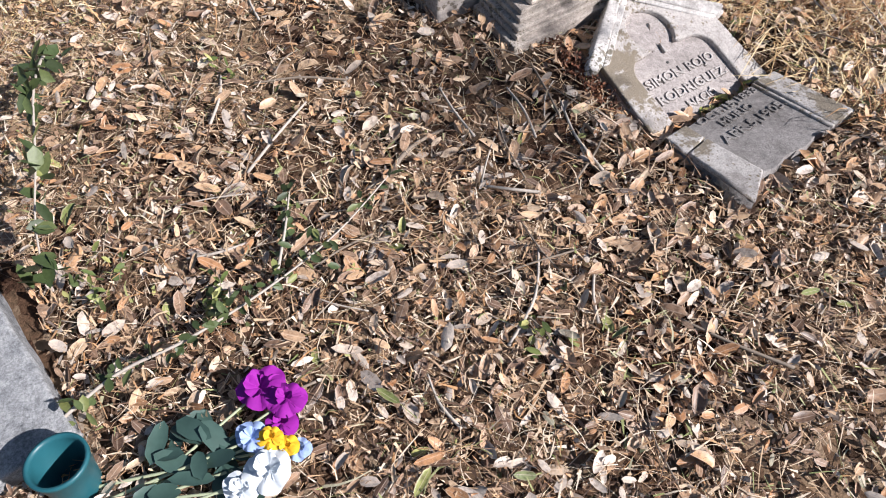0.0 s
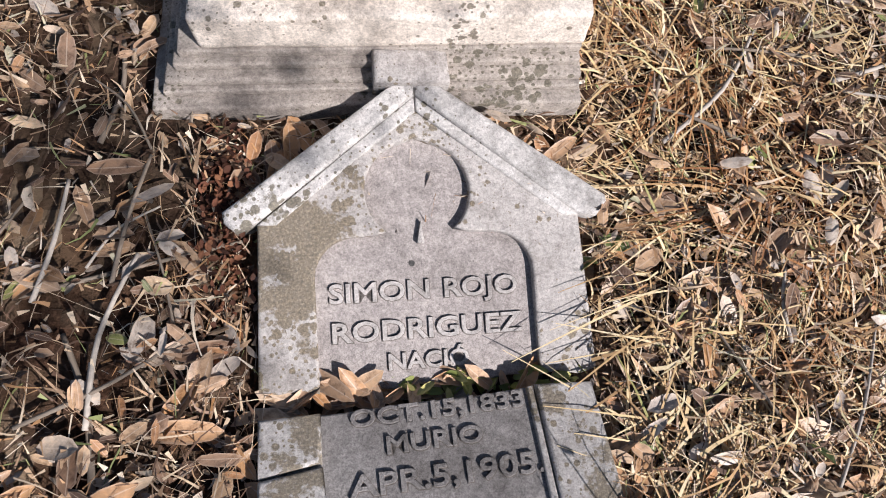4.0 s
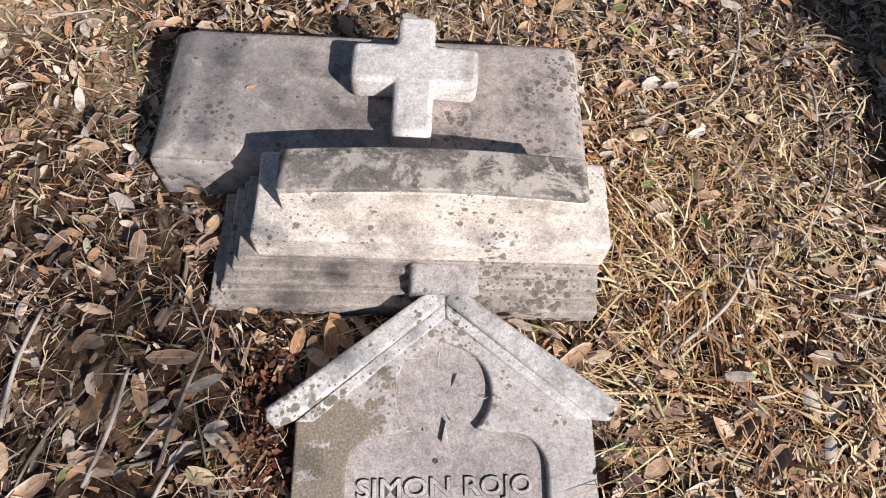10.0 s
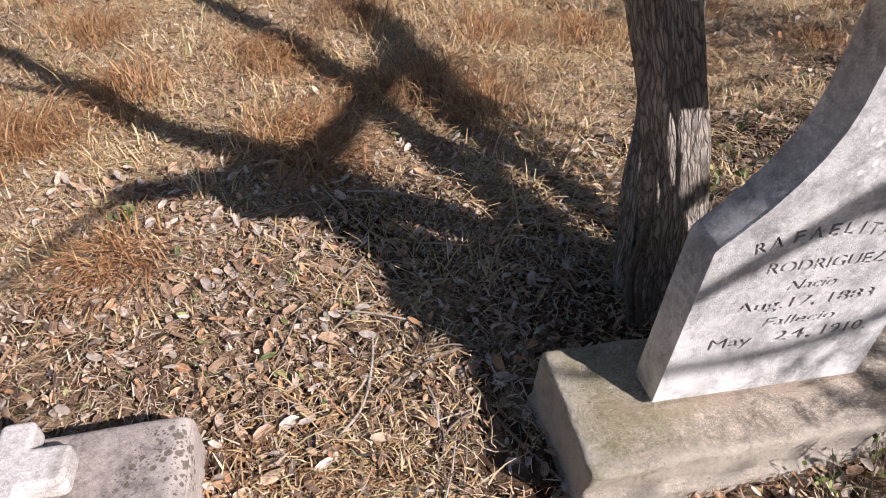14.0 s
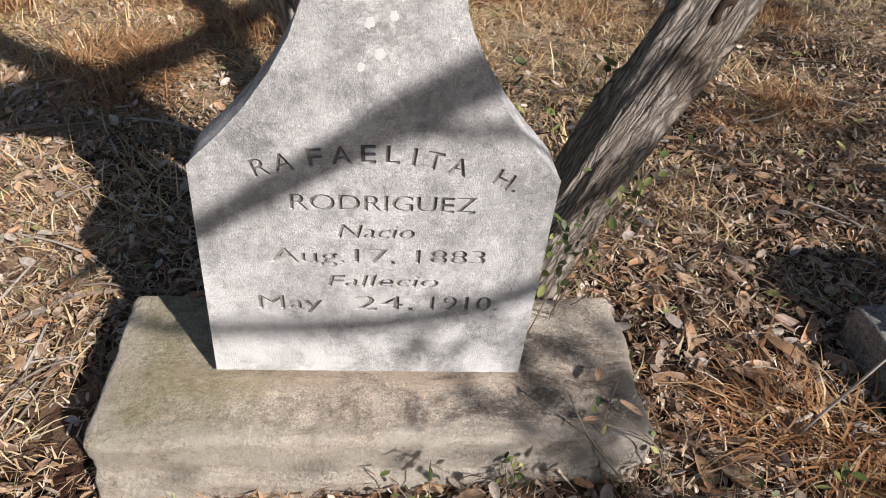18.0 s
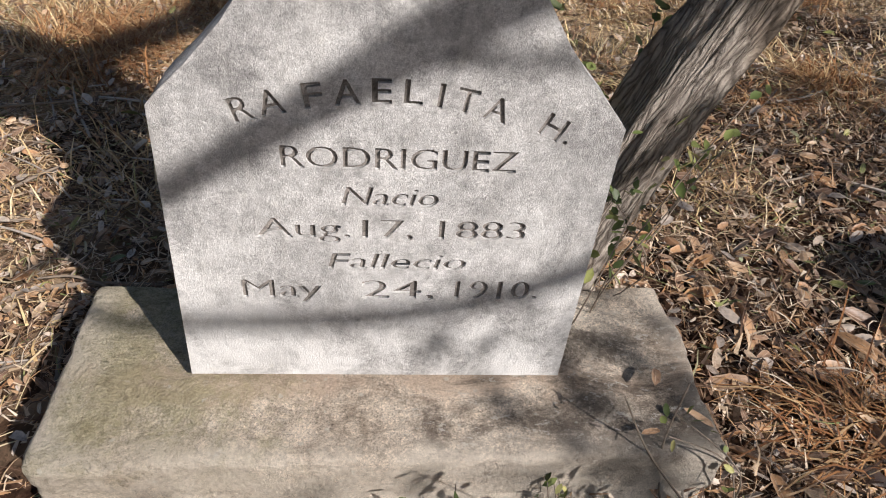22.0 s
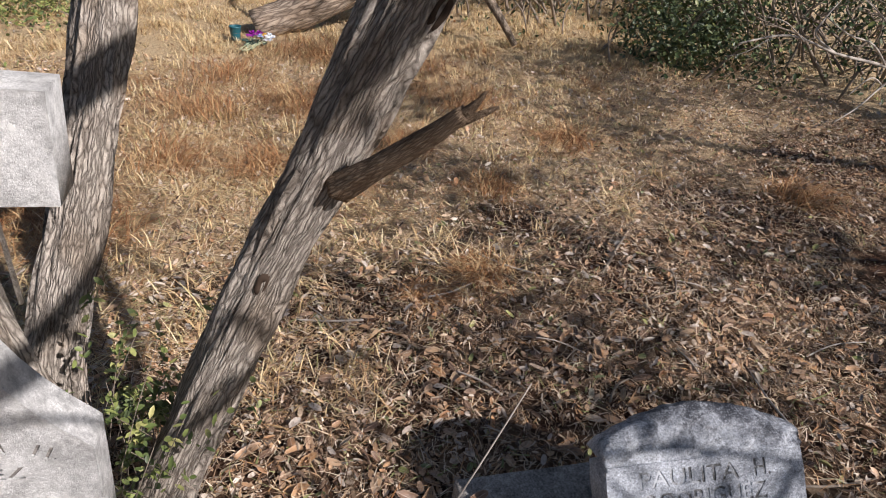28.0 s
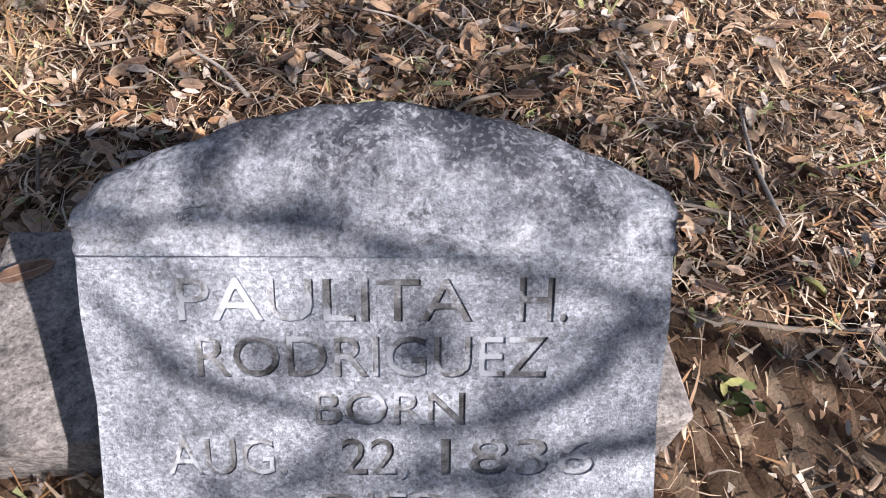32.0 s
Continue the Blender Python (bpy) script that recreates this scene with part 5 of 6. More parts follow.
def build_brush(name, label, x, y, n, height, spread, seed, green=0, size=0.06):
    rng = np.random.RandomState(seed)
    t = thing(name, label, "brush", at=Matrix.Translation((x, y, 0)))
    for k in range(n):
        bx, by = rng.randn(2) * spread * 0.35
        p = [Vector((bx, by, -0.02))]
        d = Vector((rng.randn() * 0.6, rng.randn() * 0.6, 1)).normalized()
        for i in range(4):
            p.append(p[-1] + d * height * rng.uniform(0.2, 0.34))
            d = (d + Vector((rng.randn() * 0.55, rng.randn() * 0.55, rng.randn() * 0.3 - 0.08))).normalized()
        r0 = rng.uniform(0.008, 0.02)
        part("branch", tube("branch", p, [r0, r0 * 0.8, r0 * 0.55, r0 * 0.35, r0 * 0.15], 6, 3), TWIG, t)
    if green:
        knots = 26 if size > 0.05 else 60
        hub = np.c_[rng.randn(knots, 2) * spread * 0.42, rng.uniform(0.15, 0.75, knots) * height]
        pts = hub[rng.randint(0, knots, green)] + np.clip(rng.randn(green, 3), -1.7, 1.7) * np.array([0.20, 0.20, 0.16]) * (0.5 + 0.5 * height)
        pts[:, 2] = np.maximum(pts[:, 2], 0.02)
        part("foliage", leaves_at("foliage", pts, rng, size, seed), GREEN if size > 0.05 else WEEDGREEN, t)
    return t


build_brush("dead_brush", "tangle of grey leafless branches beyond the fallen tree", 4.6, 7.4, 60, 2.1, 1.9, 3, 1600)
build_brush("dead_brush", "tangle of grey leafless branches beyond the fallen tree", 6.6, 6.6, 60, 2.0, 1.9, 4, 2400)
build_brush("dead_brush", "tangle of grey leafless branches beyond the fallen tree", 6.3, 4.6, 55, 1.3, 1.7, 21, 1500)
build_brush("dead_brush", "tangle of grey leafless branches beyond the fallen tree", 8.2, 5.2, 55, 1.6, 2.0, 22, 1500)
build_brush("dead_brush", "low dry brush with brown stems in shade", 3.4, 7.0, 40, 1.0, 1.6, 23, 500)
build_brush("dead_brush", "thin leafless shrubs growing along the fence line", 1.9, 8.6, 16, 1.5, 1.4, 6, 120)
build_brush("green_bush", "low dark green bush in dappled shade", 4.75, 4.9, 10, 0.5, 0.95, 8, 2600)
build_brush("green_bush", "low dark green bush in dappled shade", 5.6, 6.3, 10, 0.7, 1.0, 9, 2600)
build_brush("green_bush", "low green weeds with broad leaves in dry grass", -2.6, 4.9, 14, 0.20, 1.1, 10, 2300, 0.042)
build_brush("green_bush", "low green weeds with broad leaves in dry grass", -3.9, 4.8, 14, 0.20, 1.1, 12, 2300, 0.042)
build_brush("green_bush", "low green weeds along the far fence", -5.5, 8.2, 6, 0.30, 1.8, 13, 4200, 0.05)
build_brush("green_bush", "low green weeds along the far fence", -2.6, 8.3, 6, 0.30, 1.8, 14, 4200, 0.05)
build_brush("green_bush", "low green weeds with broad leaves in dry grass", -4.6, 6.5, 10, 0.22, 1.6, 15, 2800, 0.045)
build_brush("green_bush", "low green weeds with broad leaves in dry grass", -1.7, 6.5, 8, 0.22, 1.3, 16, 2400, 0.045)
build_brush("green_bush", "low green weeds along the far fence", 0.6, 8.6, 6, 0.32, 1.5, 17, 2600, 0.05)
def thicket(x, y, seed, r, tops):
    rng = np.random.RandomState(seed)
    limbs = [([(x, y, -0.1), (x + 0.05, y, 0.9), (x + rng.uniform(-0.1, 0.2), y + 0.1, 2.2), (x + rng.uniform(-0.3, 0.5), y + 0.2, 3.4)], [r, 0.8 * r, 0.65 * r, 0.3 * r], 14, "trunk")]
    for k in range(5):
        z, a = rng.uniform(0.5, 1.6), rng.uniform(-0.6, 3.7)
        d = rng.uniform(0.7, 1.4)
        limbs.append(([(x + 0.05, y, z), (x + 0.5 * d * math.cos(a), y - 0.3 * d * math.sin(a), z + rng.uniform(0.1, 0.4)), (x + d * math.cos(a), y - 0.7 * d * math.sin(a), z + rng.uniform(0.0, 0.6)), (x + 1.5 * d * math.cos(a), y - 0.9 * d * math.sin(a), z + rng.uniform(-0.3, 0.5))], [0.4 * r, 0.3 * r, 0.2 * r, 0.06 * r], 8, "limb"))
    crown = [(x + rng.uniform(-0.9, 0.9), y + rng.uniform(-0.8, 0.8), rng.uniform(1.5, 2.8)) for _ in range(tops)]
    build_tree("thicket_tree", "thin dark tree trunk tangled in the far brush", limbs, crown, seed, (0.26, 0.26, 0.2), 70, 0.06)


thicket(4.4, 7.7, 61, 0.14, 7)
thicket(5.3, 8.8, 62, 0.13, 7)
thicket(6.4, 8.0, 63, 0.12, 8)
thicket(7.5, 8.6, 64, 0.14, 8)
thicket(3.2, 9.0, 65, 0.07, 2)

# ---- fence, field edge and far houses ----
fence = thing("wire_fence", "rusty steel posts with thin wires along the field", "fence", at=Matrix.Translation((-1.0, 10.6, 0)))
post_me = tube("post", [(0, 0, -0.1), (0.008, 0, 0.8), (0.0, 0, 1.7)], [0.015, 0.014, 0.014], 8, 2)
for x in np.arange(-14.1, 14, 2.12):
    part("post", post_me, METAL, fence, at=pose(x, 0.1 * math.sin(x), 0, math.sin(x * 3) * 2, math.cos(x * 5) * 2, 0))
for z in (0.35, 0.7, 1.05, 1.4, 1.65):
    part("wire", tube("wire", [(-14, 0, z), (-5, 0.05, z - 0.03), (4, 0, z + 0.02), (13, 0.05, z)], [0.004] * 4, 5, 5), METAL, fence)
tagged(part("wooden_post", tube("wooden_post", [(0, 0, -0.1), (0.02, 0, 0.7), (0.0, 0, 1.5), (0.03, 0, 2.4)], [0.115, 0.10, 0.10, 0.09], 14, 5, 0.15, 0.15, 3), POSTWOOD, None, at=pose(-0.69, 9.75, 0)), "rough wooden post standing by the wire fence", "post")


def build_house(x, y, w, d, h, mat, label, turn=0):
    t = thing("house", label, "house", "houses across the field", pose(x, y, 0, 0, 0, turn))
    part("wall", rough_box(-w / 2, w / 2, 0, d, -0.2, h, 0.03, 0, 0, 1), mat, t)
    roof = bmesh.new()
    vs = [roof.verts.new(p) for p in ((-w / 2 - 0.4, -0.4, h), (w / 2 + 0.4, -0.4, h), (w / 2 + 0.4, d + 0.4, h), (-w / 2 - 0.4, d + 0.4, h), (-w / 2 - 0.4, d / 2, h + 1.8), (w / 2 + 0.4, d / 2, h + 1.8))]
    for f in ((0, 1, 5, 4), (2, 3, 4, 5), (0, 4, 3), (1, 2, 5), (3, 2, 1, 0)):
        roof.faces.new([vs[i] for i in f])
    part("roof", roof, ROOFGREY, t)
    for k in range(int(w // 3)):
        cx = -w / 2 + 1.6 + 3 * k
        if k == 1:
            part("door", rough_box(cx - 0.45, cx + 0.45, -0.06, 0.02, 0, 2.05, 0.01, 0, 0, 2), HOUSETAN, t)
        else:
            win = part("window", rough_box(cx - 0.55, cx + 0.55, -0.06, 0.02, 0.9, 2.1, 0.02, 0, 0, 2), HOUSEWHITE, t)
            part("pane", rough_box(cx - 0.47, cx + 0.47, -0.075, -0.05, 0.98, 2.02, 0.01, 0, 0, 2), PANE, win)


build_house(-17, 34, 9, 7, 2.7, HOUSETAN, "low tan house across the bare field", 4)
build_house(-5, 36, 10, 7, 2.8, HOUSEWHITE, "low white house across the bare field", -2)
build_house(8, 35, 12, 7, 2.8, HOUSEWHITE, "long white house across the bare field", 1)
build_house(21, 37, 10, 7, 2.8, HOUSETAN, "low tan house across the bare field", -5)


# ---- grave vases and cloth flowers ----
def build_vase(at):
    t = thing("flower_vase", "teal plastic grave vase standing empty in litter", "vase", "grave vases", at)
    prof = [(0.010, 0.004), (0.036, 0.0), (0.040, 0.02), (0.046, 0.07), (0.052, 0.118), (0.054, 0.120), (0.054, 0.130), (0.048, 0.130), (0.046, 0.12), (0.036, 0.03), (0.010, 0.02)]
    seg = 28
    verts = [(r * math.cos(2 * math.pi * k / seg), r * math.sin(2 * math.pi * k / seg), z) for r, z in prof for k in range(seg)]
    faces = [(i * seg + k, i * seg + (k + 1) % seg, (i + 1) * seg + (k + 1) % seg, (i + 1) * seg + k) for i in range(len(prof) - 1) for k in range(seg)]
    faces += [tuple(range(seg - 1, -1, -1)), tuple((len(prof) - 1) * seg + k for k in range(seg))]
    part("cup", raw_mesh("cup", verts, faces), TEAL, t, smooth=True)


def bloom(rng, c, r, petals):
    """A cloth flower head: two rings of ruffled, cupped petals."""
    verts, faces = [], []
    for k in range(petals):
        inner = k >= petals * 0.6
        a0, reach = k * 2.4 + rng.uniform(-0.2, 0.2), r * (0.72 if inner else 1.05) * rng.uniform(0.85, 1.1)
        lift, phase = (1.15 if inner else 0.55) + rng.uniform(-0.2, 0.2), rng.uniform(0, 6.28)
        base = len(verts)
        for i in range(6):
            s = i / 5
            for m in range(9):
                q = (m - 4) / 4
                a = a0 + q * 1.0 * math.sin(math.pi * min(1.0, 0.22 + 0.50 * s))
                d = reach * s * (1 - 0.14 * q * q * s)
                z = math.sin(lift) * d * 0.8 - 0.35 * s * s * reach * (0 if inner else 1) + 0.10 * r * s * math.sin(5 * q + phase) + 0.05 * r * s * math.sin(11 * q + 2 * phase)
                verts.append((c[0] + math.cos(a) * d * math.cos(lift * 0.7), c[1] + math.sin(a) * d * math.cos(lift * 0.7), c[2] + 0.25 * r + z))
        for i in range(5):
            for m in range(8):
                v = base + i * 9 + m
                faces.append((v, v + 1, v + 10, v + 9))
    return raw_mesh("flower", verts, faces)


def build_bouquet(at, seed=1):
    rng = np.random.RandomState(seed)
    t = thing("cloth_flowers", "bunch of purple, white and yellow cloth flowers lying down", "flowers", "grave flowers", at)
    heads = [((0.015, 0.16, 0.04), 0.066, PURPLE, "purple"), ((0.078, 0.135, 0.05), 0.054, PURPLE, "purple"), ((0.07, 0.085, 0.03), 0.045, PURPLE, "purple"), ((0.015, 0.045, 0.05), 0.045, BLUECLOTH, "pale blue"), ((0.058, 0.045, 0.06), 0.035, YELLOW, "yellow"), ((0.092, 0.03, 0.05), 0.032, YELLOW, "yellow"), ((0.115, 0.03, 0.03), 0.035, BLUECLOTH, "pale blue"), ((0.065, -0.02, 0.05), 0.065, WHITECLOTH, "white"), ((0.01, -0.06, 0.04), 0.05, WHITECLOTH, "white")]
    for c, r, mat, word in heads:
        part("flower", bloom(rng, c, 0.84 * r, 10), mat, t, word + " cloth bloom", smooth=True)
        foot = (-0.27 + rng.uniform(-0.07, 0.05), -0.10 + rng.uniform(-0.05, 0.04), 0.016)
        part("stem", tube("stem", [foot, (0.5 * (c[0] + foot[0]), 0.5 * (c[1] + foot[1]), 0.035), c], [0.0042, 0.0036, 0.003], 6, 4), STEM, t)
    n = 20
    pts = np.c_[rng.uniform(-0.20, 0.02, n), rng.uniform(-0.09, 0.09, n), rng.uniform(0.02, 0.06, n)]
    part("leaves", leaf_cloud("leaves", pts, rng.uniform(0.06, 0.10, n), rng.uniform(0.032, 0.05, n), rng.uniform(0, 6.28, n), rng.uniform(-0.3, 0.5, n), rng.uniform(-0.4, 0.4, n), rng.uniform(0.2, 0.5, n), 4), DARKLEAF, t, "dark green cloth leaves", smooth=True)


build_vase(pose(-3.655, -0.885, -0.012, -8, 6, 0) @ Matrix.Scale(1.15, 4))
build_bouquet(pose(-3.335, -1.035, 0.0, 0, 0, -34))
build_vase(pose(0.38, 5.45, -0.01, 0, 0, 0))
build_bouquet(pose(0.62, 5.28, 0.0, 0, 0, 40), 3)


# ---- tufts, weeds, sticks ----
# floors of the stones, kept free of litter
KEEP_OUT = [(-1.912, -1.36, -0.78, -0.53), (-1.88, -1.38, -1.09, -0.78), (-2.08, -1.345, -0.315, -0.07), (-2.21, -1.36, -0.06, 0.26), (-0.51, 0.47, -0.13, 0.22), (1.07, 1.98, -0.11, 0.19), (1.33, 1.83, -0.42, -0.1), (-4.2, -3.62, -0.8, -0.25)]
def tuft(x, y, r, h, n, seed, mat=None, label="tuft of rust-brown dry grass in leaf litter"):
    rng = np.random.RandomState(seed)
    lean = rng.uniform(0, 6.28)
    a = np.where(rng.rand(n) < 0.55, lean + rng.randn(n) * 0.8, rng.uniform(0, 6.28, n))
    root = np.c_[rng.randn(n) * r * 0.36, rng.randn(n) * r * 0.36, np.full(n, -0.01)]
    d = r * rng.uniform(0.3, 1.5, n)
    tip = root + np.c_[np.cos(a) * d, np.sin(a) * d, h * rng.uniform(0.0, 0.7, n) ** 1.4]
    me = blade_cloud("grass_tuft", root, tip, h * rng.uniform(0.1, 0.5, n), rng.uniform(0.0010, 0.0036, n))
    ob = part("grass_tuft", me, mat or TUFT, None, at=Matrix.Translation(on_ground(x, y)))
    tagged(ob, label, "dry grass", "dry grass tufts", "stuff")


TUFTS = [(-1.65, 1.02, 0.22, 0.16), (-0.93, 1.72, 0.20, 0.14), (-2.11, 1.95, 0.22, 0.14), (-1.80, 2.32, 0.26, 0.2), (-2.25, 1.95, 0.3, 0.2), (-1.11, 1.73, 0.26, 0.16), (-1.16, 2.58, 0.26, 0.18),
         (-0.41, 2.14, 0.26, 0.18), (-0.21, 1.85, 0.26, 0.16), (-0.54, 3.21, 0.3, 0.2), (-1.0, 1.5, 0.24, 0.15), (-0.65, 2.13, 0.24, 0.16), (0.82, -0.05, 0.16, 0.10), (0.92, -0.14, 0.15, 0.10), 
         (0.33, 4.24, 0.32, 0.2), (1.78, 2.17, 0.2, 0.12), (0.24, 3.49, 0.3, 0.18), (1.52, 1.34, 0.15, 0.12), (3.66, 1.94, 0.22, 0.16), (1.38, 4.79, 0.4, 0.25), (1.0, 5.0, 0.4, 0.25),
         (-2.11, 3.14, 0.3, 0.2), (1.43, 2.84, 0.26, 0.16), (-1.04, 2.7, 0.25, 0.18), (2.07, 3.62, 0.32, 0.2), (0.6, 2.6, 0.25, 0.16), (0.05, 2.7, 0.28, 0.18), (1.9, 4.6, 0.4, 0.22), (1.2, 1.25, 0.12, 0.08), (2.6, 2.9, 0.25, 0.16), (-2.9, 2.6, 0.3, 0.2), (0.9, 3.6, 0.3, 0.2)]
for k, (x, y, r, h) in enumerate(TUFTS):
    tuft(x, y, r, h, 330, 100 + k)
for k, (x, y, r, h) in enumerate([(-1.18, -0.20, 0.16, 0.10), (-1.24, -0.03, 0.13, 0.08), (-1.24, -1.08, 0.13, 0.09), (-1.27, -1.18, 0.12, 0.08)]):
    tuft(x, y, r, h, 130, 860 + k, (GOLD, TUFT)[k % 2], "clump of straw-coloured dry grass beside the fallen stones")
for k, (x, y) in enumerate([(-1.15, -0.45), (-1.05, -0.2), (-1.12, -0.75), (-0.95, -0.5), (-1.2, -0.98), (-0.9, -0.85), (-0.95, 0.05), (-1.22, 0.1)]):
    tuft(x, y, 0.20, 0.05, 230, 900 + k, (GOLD, TUFT)[k % 2], "flattened clump of golden dead grass")
tuft(-1.20, -1.14, 0.15, 0.20, 60, 871, TUFT, "sparse tall tuft of dry brown blades")
rt = np.random.RandomState(8)
for k in range(46):
    x, y = rt.uniform(-3.4, 3.4), rt.uniform(1.1, 5.2)
    tuft(x, y, rt.uniform(0.12, 0.3), rt.uniform(0.05, 0.13), 180, 700 + k, (TUFT, GOLD, GOLD)[k % 3], ("tuft of rust-brown dry grass in leaf litter", "flattened clump of golden dead grass", "flattened clump of golden dead grass")[k % 3])
for k, (x, y) in enumerate([(-1.3, 1.3), (-2.0, 1.45), (2.35, 1.75), (1.3, 2.5), (-2.6, 3.3), (-0.9, 3.3), (2.9, 1.9), (0.55, 0.85)]):
    tuft(x, y, 0.28, 0.06, 200, 300 + k, STRAW, "patch of short straw-coloured dead grass")


def weed(x, y, h, stems, leaves, seed, label="small green weed with round leaves", size=0.022, lean=0.3):
    rng = np.random.RandomState(seed)
    t = thing("green_weed", label, "weed", at=Matrix.Translation(on_ground(x, y)))
    pts = []
    for k in range(stems):
        a = rng.uniform(0, 6.28)
        tip = Vector((math.cos(a) * h * lean, math.sin(a) * h * lean, h * rng.uniform(0.6, 1.0)))
        mid = tip * 0.5 + Vector((rng.randn() * 0.16 * h, rng.randn() * 0.16 * h, 0))
        part("stem", tube("stem", [(0.01 * rng.randn(), 0.01 * rng.randn(), -0.01), mid, tip], [0.0016, 0.0013, 0.0008], 5, 4), TWIG, t)
        for i in range(leaves):
            f = rng.uniform(0.55 if h > 0.35 else 0.25, 1.0)
            q = mid * (2 * f) if f < 0.5 else mid.lerp(tip, 2 * f - 1)
            pts.append(q + Vector(rng.randn(3)) * 0.012)
    pts = np.array([tuple(p) for p in pts])
    part("foliage", leaves_at("foliage", pts, rng, size, seed), WEEDGREEN, t, smooth=True)


# The tall weeds near (0.5, -0.45) are added to throw leaf shadows on the base.
for k, (x, y, h, s, l, z) in enumerate([(0.06, -0.24, 0.13, 5, 7, 0.022), (0.20, -0.22, 0.11, 4, 6, 0.020), (0.31, 0.235, 0.66, 6, 14, 0.024), (0.27, 0.26, 0.56, 6, 16, 0.024), (0.36, 0.235, 0.84, 4, 14, 0.026), (0.22, 0.42, 0.50, 6, 22, 0.028), (0.24, 0.55, 0.40, 7, 22, 0.028), (0.14, 0.40, 0.62, 5, 20, 0.028), (-2.9, 0.1, 0.06, 3, 5, 0.03), (-3.25, -0.62, 0.10, 6, 7, 0.030), (-3.45, -0.45, 0.12, 6, 6, 0.030), (-2.62, -1.15, 0.07, 4, 5, 0.034), (-1.68, 1.25, 0.07, 4, 6, 0.028), (-1.05, -0.42, 0.03, 4, 4, 0.022), (2.1, -0.05, 0.05, 4, 4, 0.028), (0.52, -0.18, 0.28, 4, 5, 0.018), (0.47, -0.52, 0.62, 3, 12, 0.028), (0.62, -0.46, 0.48, 3, 12, 0.028), (0.40, -0.46, 0.36, 3, 10, 0.026), (0.55, -0.36, 0.28, 3, 8, 0.026), (-1.24, -1.20, 0.24, 5, 3, 0.018), (-1.34, -1.26, 0.20, 4, 3, 0.018)]):
    weed(x, y, h, s, l, 500 + k, size=z, lean=0.25 if h > 0.3 else 0.6)


def stick(name, pts, r, label, mat=None):
    me = tube(name, [on_ground(x, y, z + r) for x, y, z in pts], [r, r * 0.9, r * 0.7, r * 0.5][: len(pts)] if len(pts) < 5 else np.linspace(r, r * 0.4, len(pts)), 8, 5, 0.25, 0.1, len(pts))
    tagged(part(name, me, mat or TWIG), label, "stick")


stick("fallen_stick", [(-2.74, -0.60, 0), (-2.66, -0.52, 0.01), (-2.56, -0.475, 0.015), (-2.45, -0.46, 0)], 0.009, "curved pale stick lying on leaf litter")
stick("fallen_stick", [(-2.28, -0.62, 0), (-2.1, -0.58, 0.012), (-1.93, -0.545, 0.03)], 0.004, "thin straight twig lying beside the tablet")
stick("fallen_stick", [(-2.13, -0.95, 0), (-2.15, -0.8, 0.01), (-2.2, -0.68, 0)], 0.006, "thin dark twig on leaf litter")
stick("fallen_stick", [(-2.17, -0.36, 0), (-2.14, -0.26, 0.005), (-2.15, -0.15, 0.0)], 0.005, "thin grey twig on leaf litter")
stick("fallen_stick", [(-1.55, 1.05, 0.0), (-1.25, 1.16, 0.03), (-0.95, 1.22, 0.03)], 0.005, "pale dry stalk lying in grass")
stick("fallen_stick", [(2.06, 1.28, 0.0), (2.24, 1.48, 0.02), (2.41, 1.68, 0.0)], 0.008, "pale straight stick lying on leaves")
stick("fallen_stick", [(-0.35, -0.52, 0), (-0.45, -0.2, 0.02), (-0.62, 0.15, 0.01), (-0.66, 0.4, 0)], 0.006, "long thin twig beside the stone base")
stick("fallen_stick", [(-1.0, 0.25, 0), (-0.75, 0.4, 0.01), (-0.5, 0.42, 0.0)], 0.007, "grey twig on leaf litter")
stick("fallen_stick", [(2.0, 0.12, 0), (2.3, 0.05, 0.01), (2.6, 0.07, 0)], 0.005, "thin twig curving over leaves")
stick("fallen_stick", [(1.12, -0.32, 0.0), (1.02, -0.12, 0.02), (1.06, 0.05, 0.0)], 0.006, "thin dark twig beside the base")
stick("dry_stalk", [(0.81, -0.08, 0.0), (0.92, -0.055, 0.20), (1.03, -0.03, 0.41), (1.145, 0.0, 0.64)], 0.0032, "dry weed stalk rising from the litter", PALETWIG)
stick("dry_stalk", [(0.40, -0.15, 0.0), (0.38, -0.13, 0.12), (0.39, -0.12, 0.26)], 0.0017, "thin dead stalk rising before the base")
stick("dry_stalk", [(0.45, -0.17, 0.0), (0.36, -0.14, 0.12), (0.31, -0.11, 0.22)], 0.0017, "thin dead stalk rising before the base")
rk = np.random.RandomState(31)
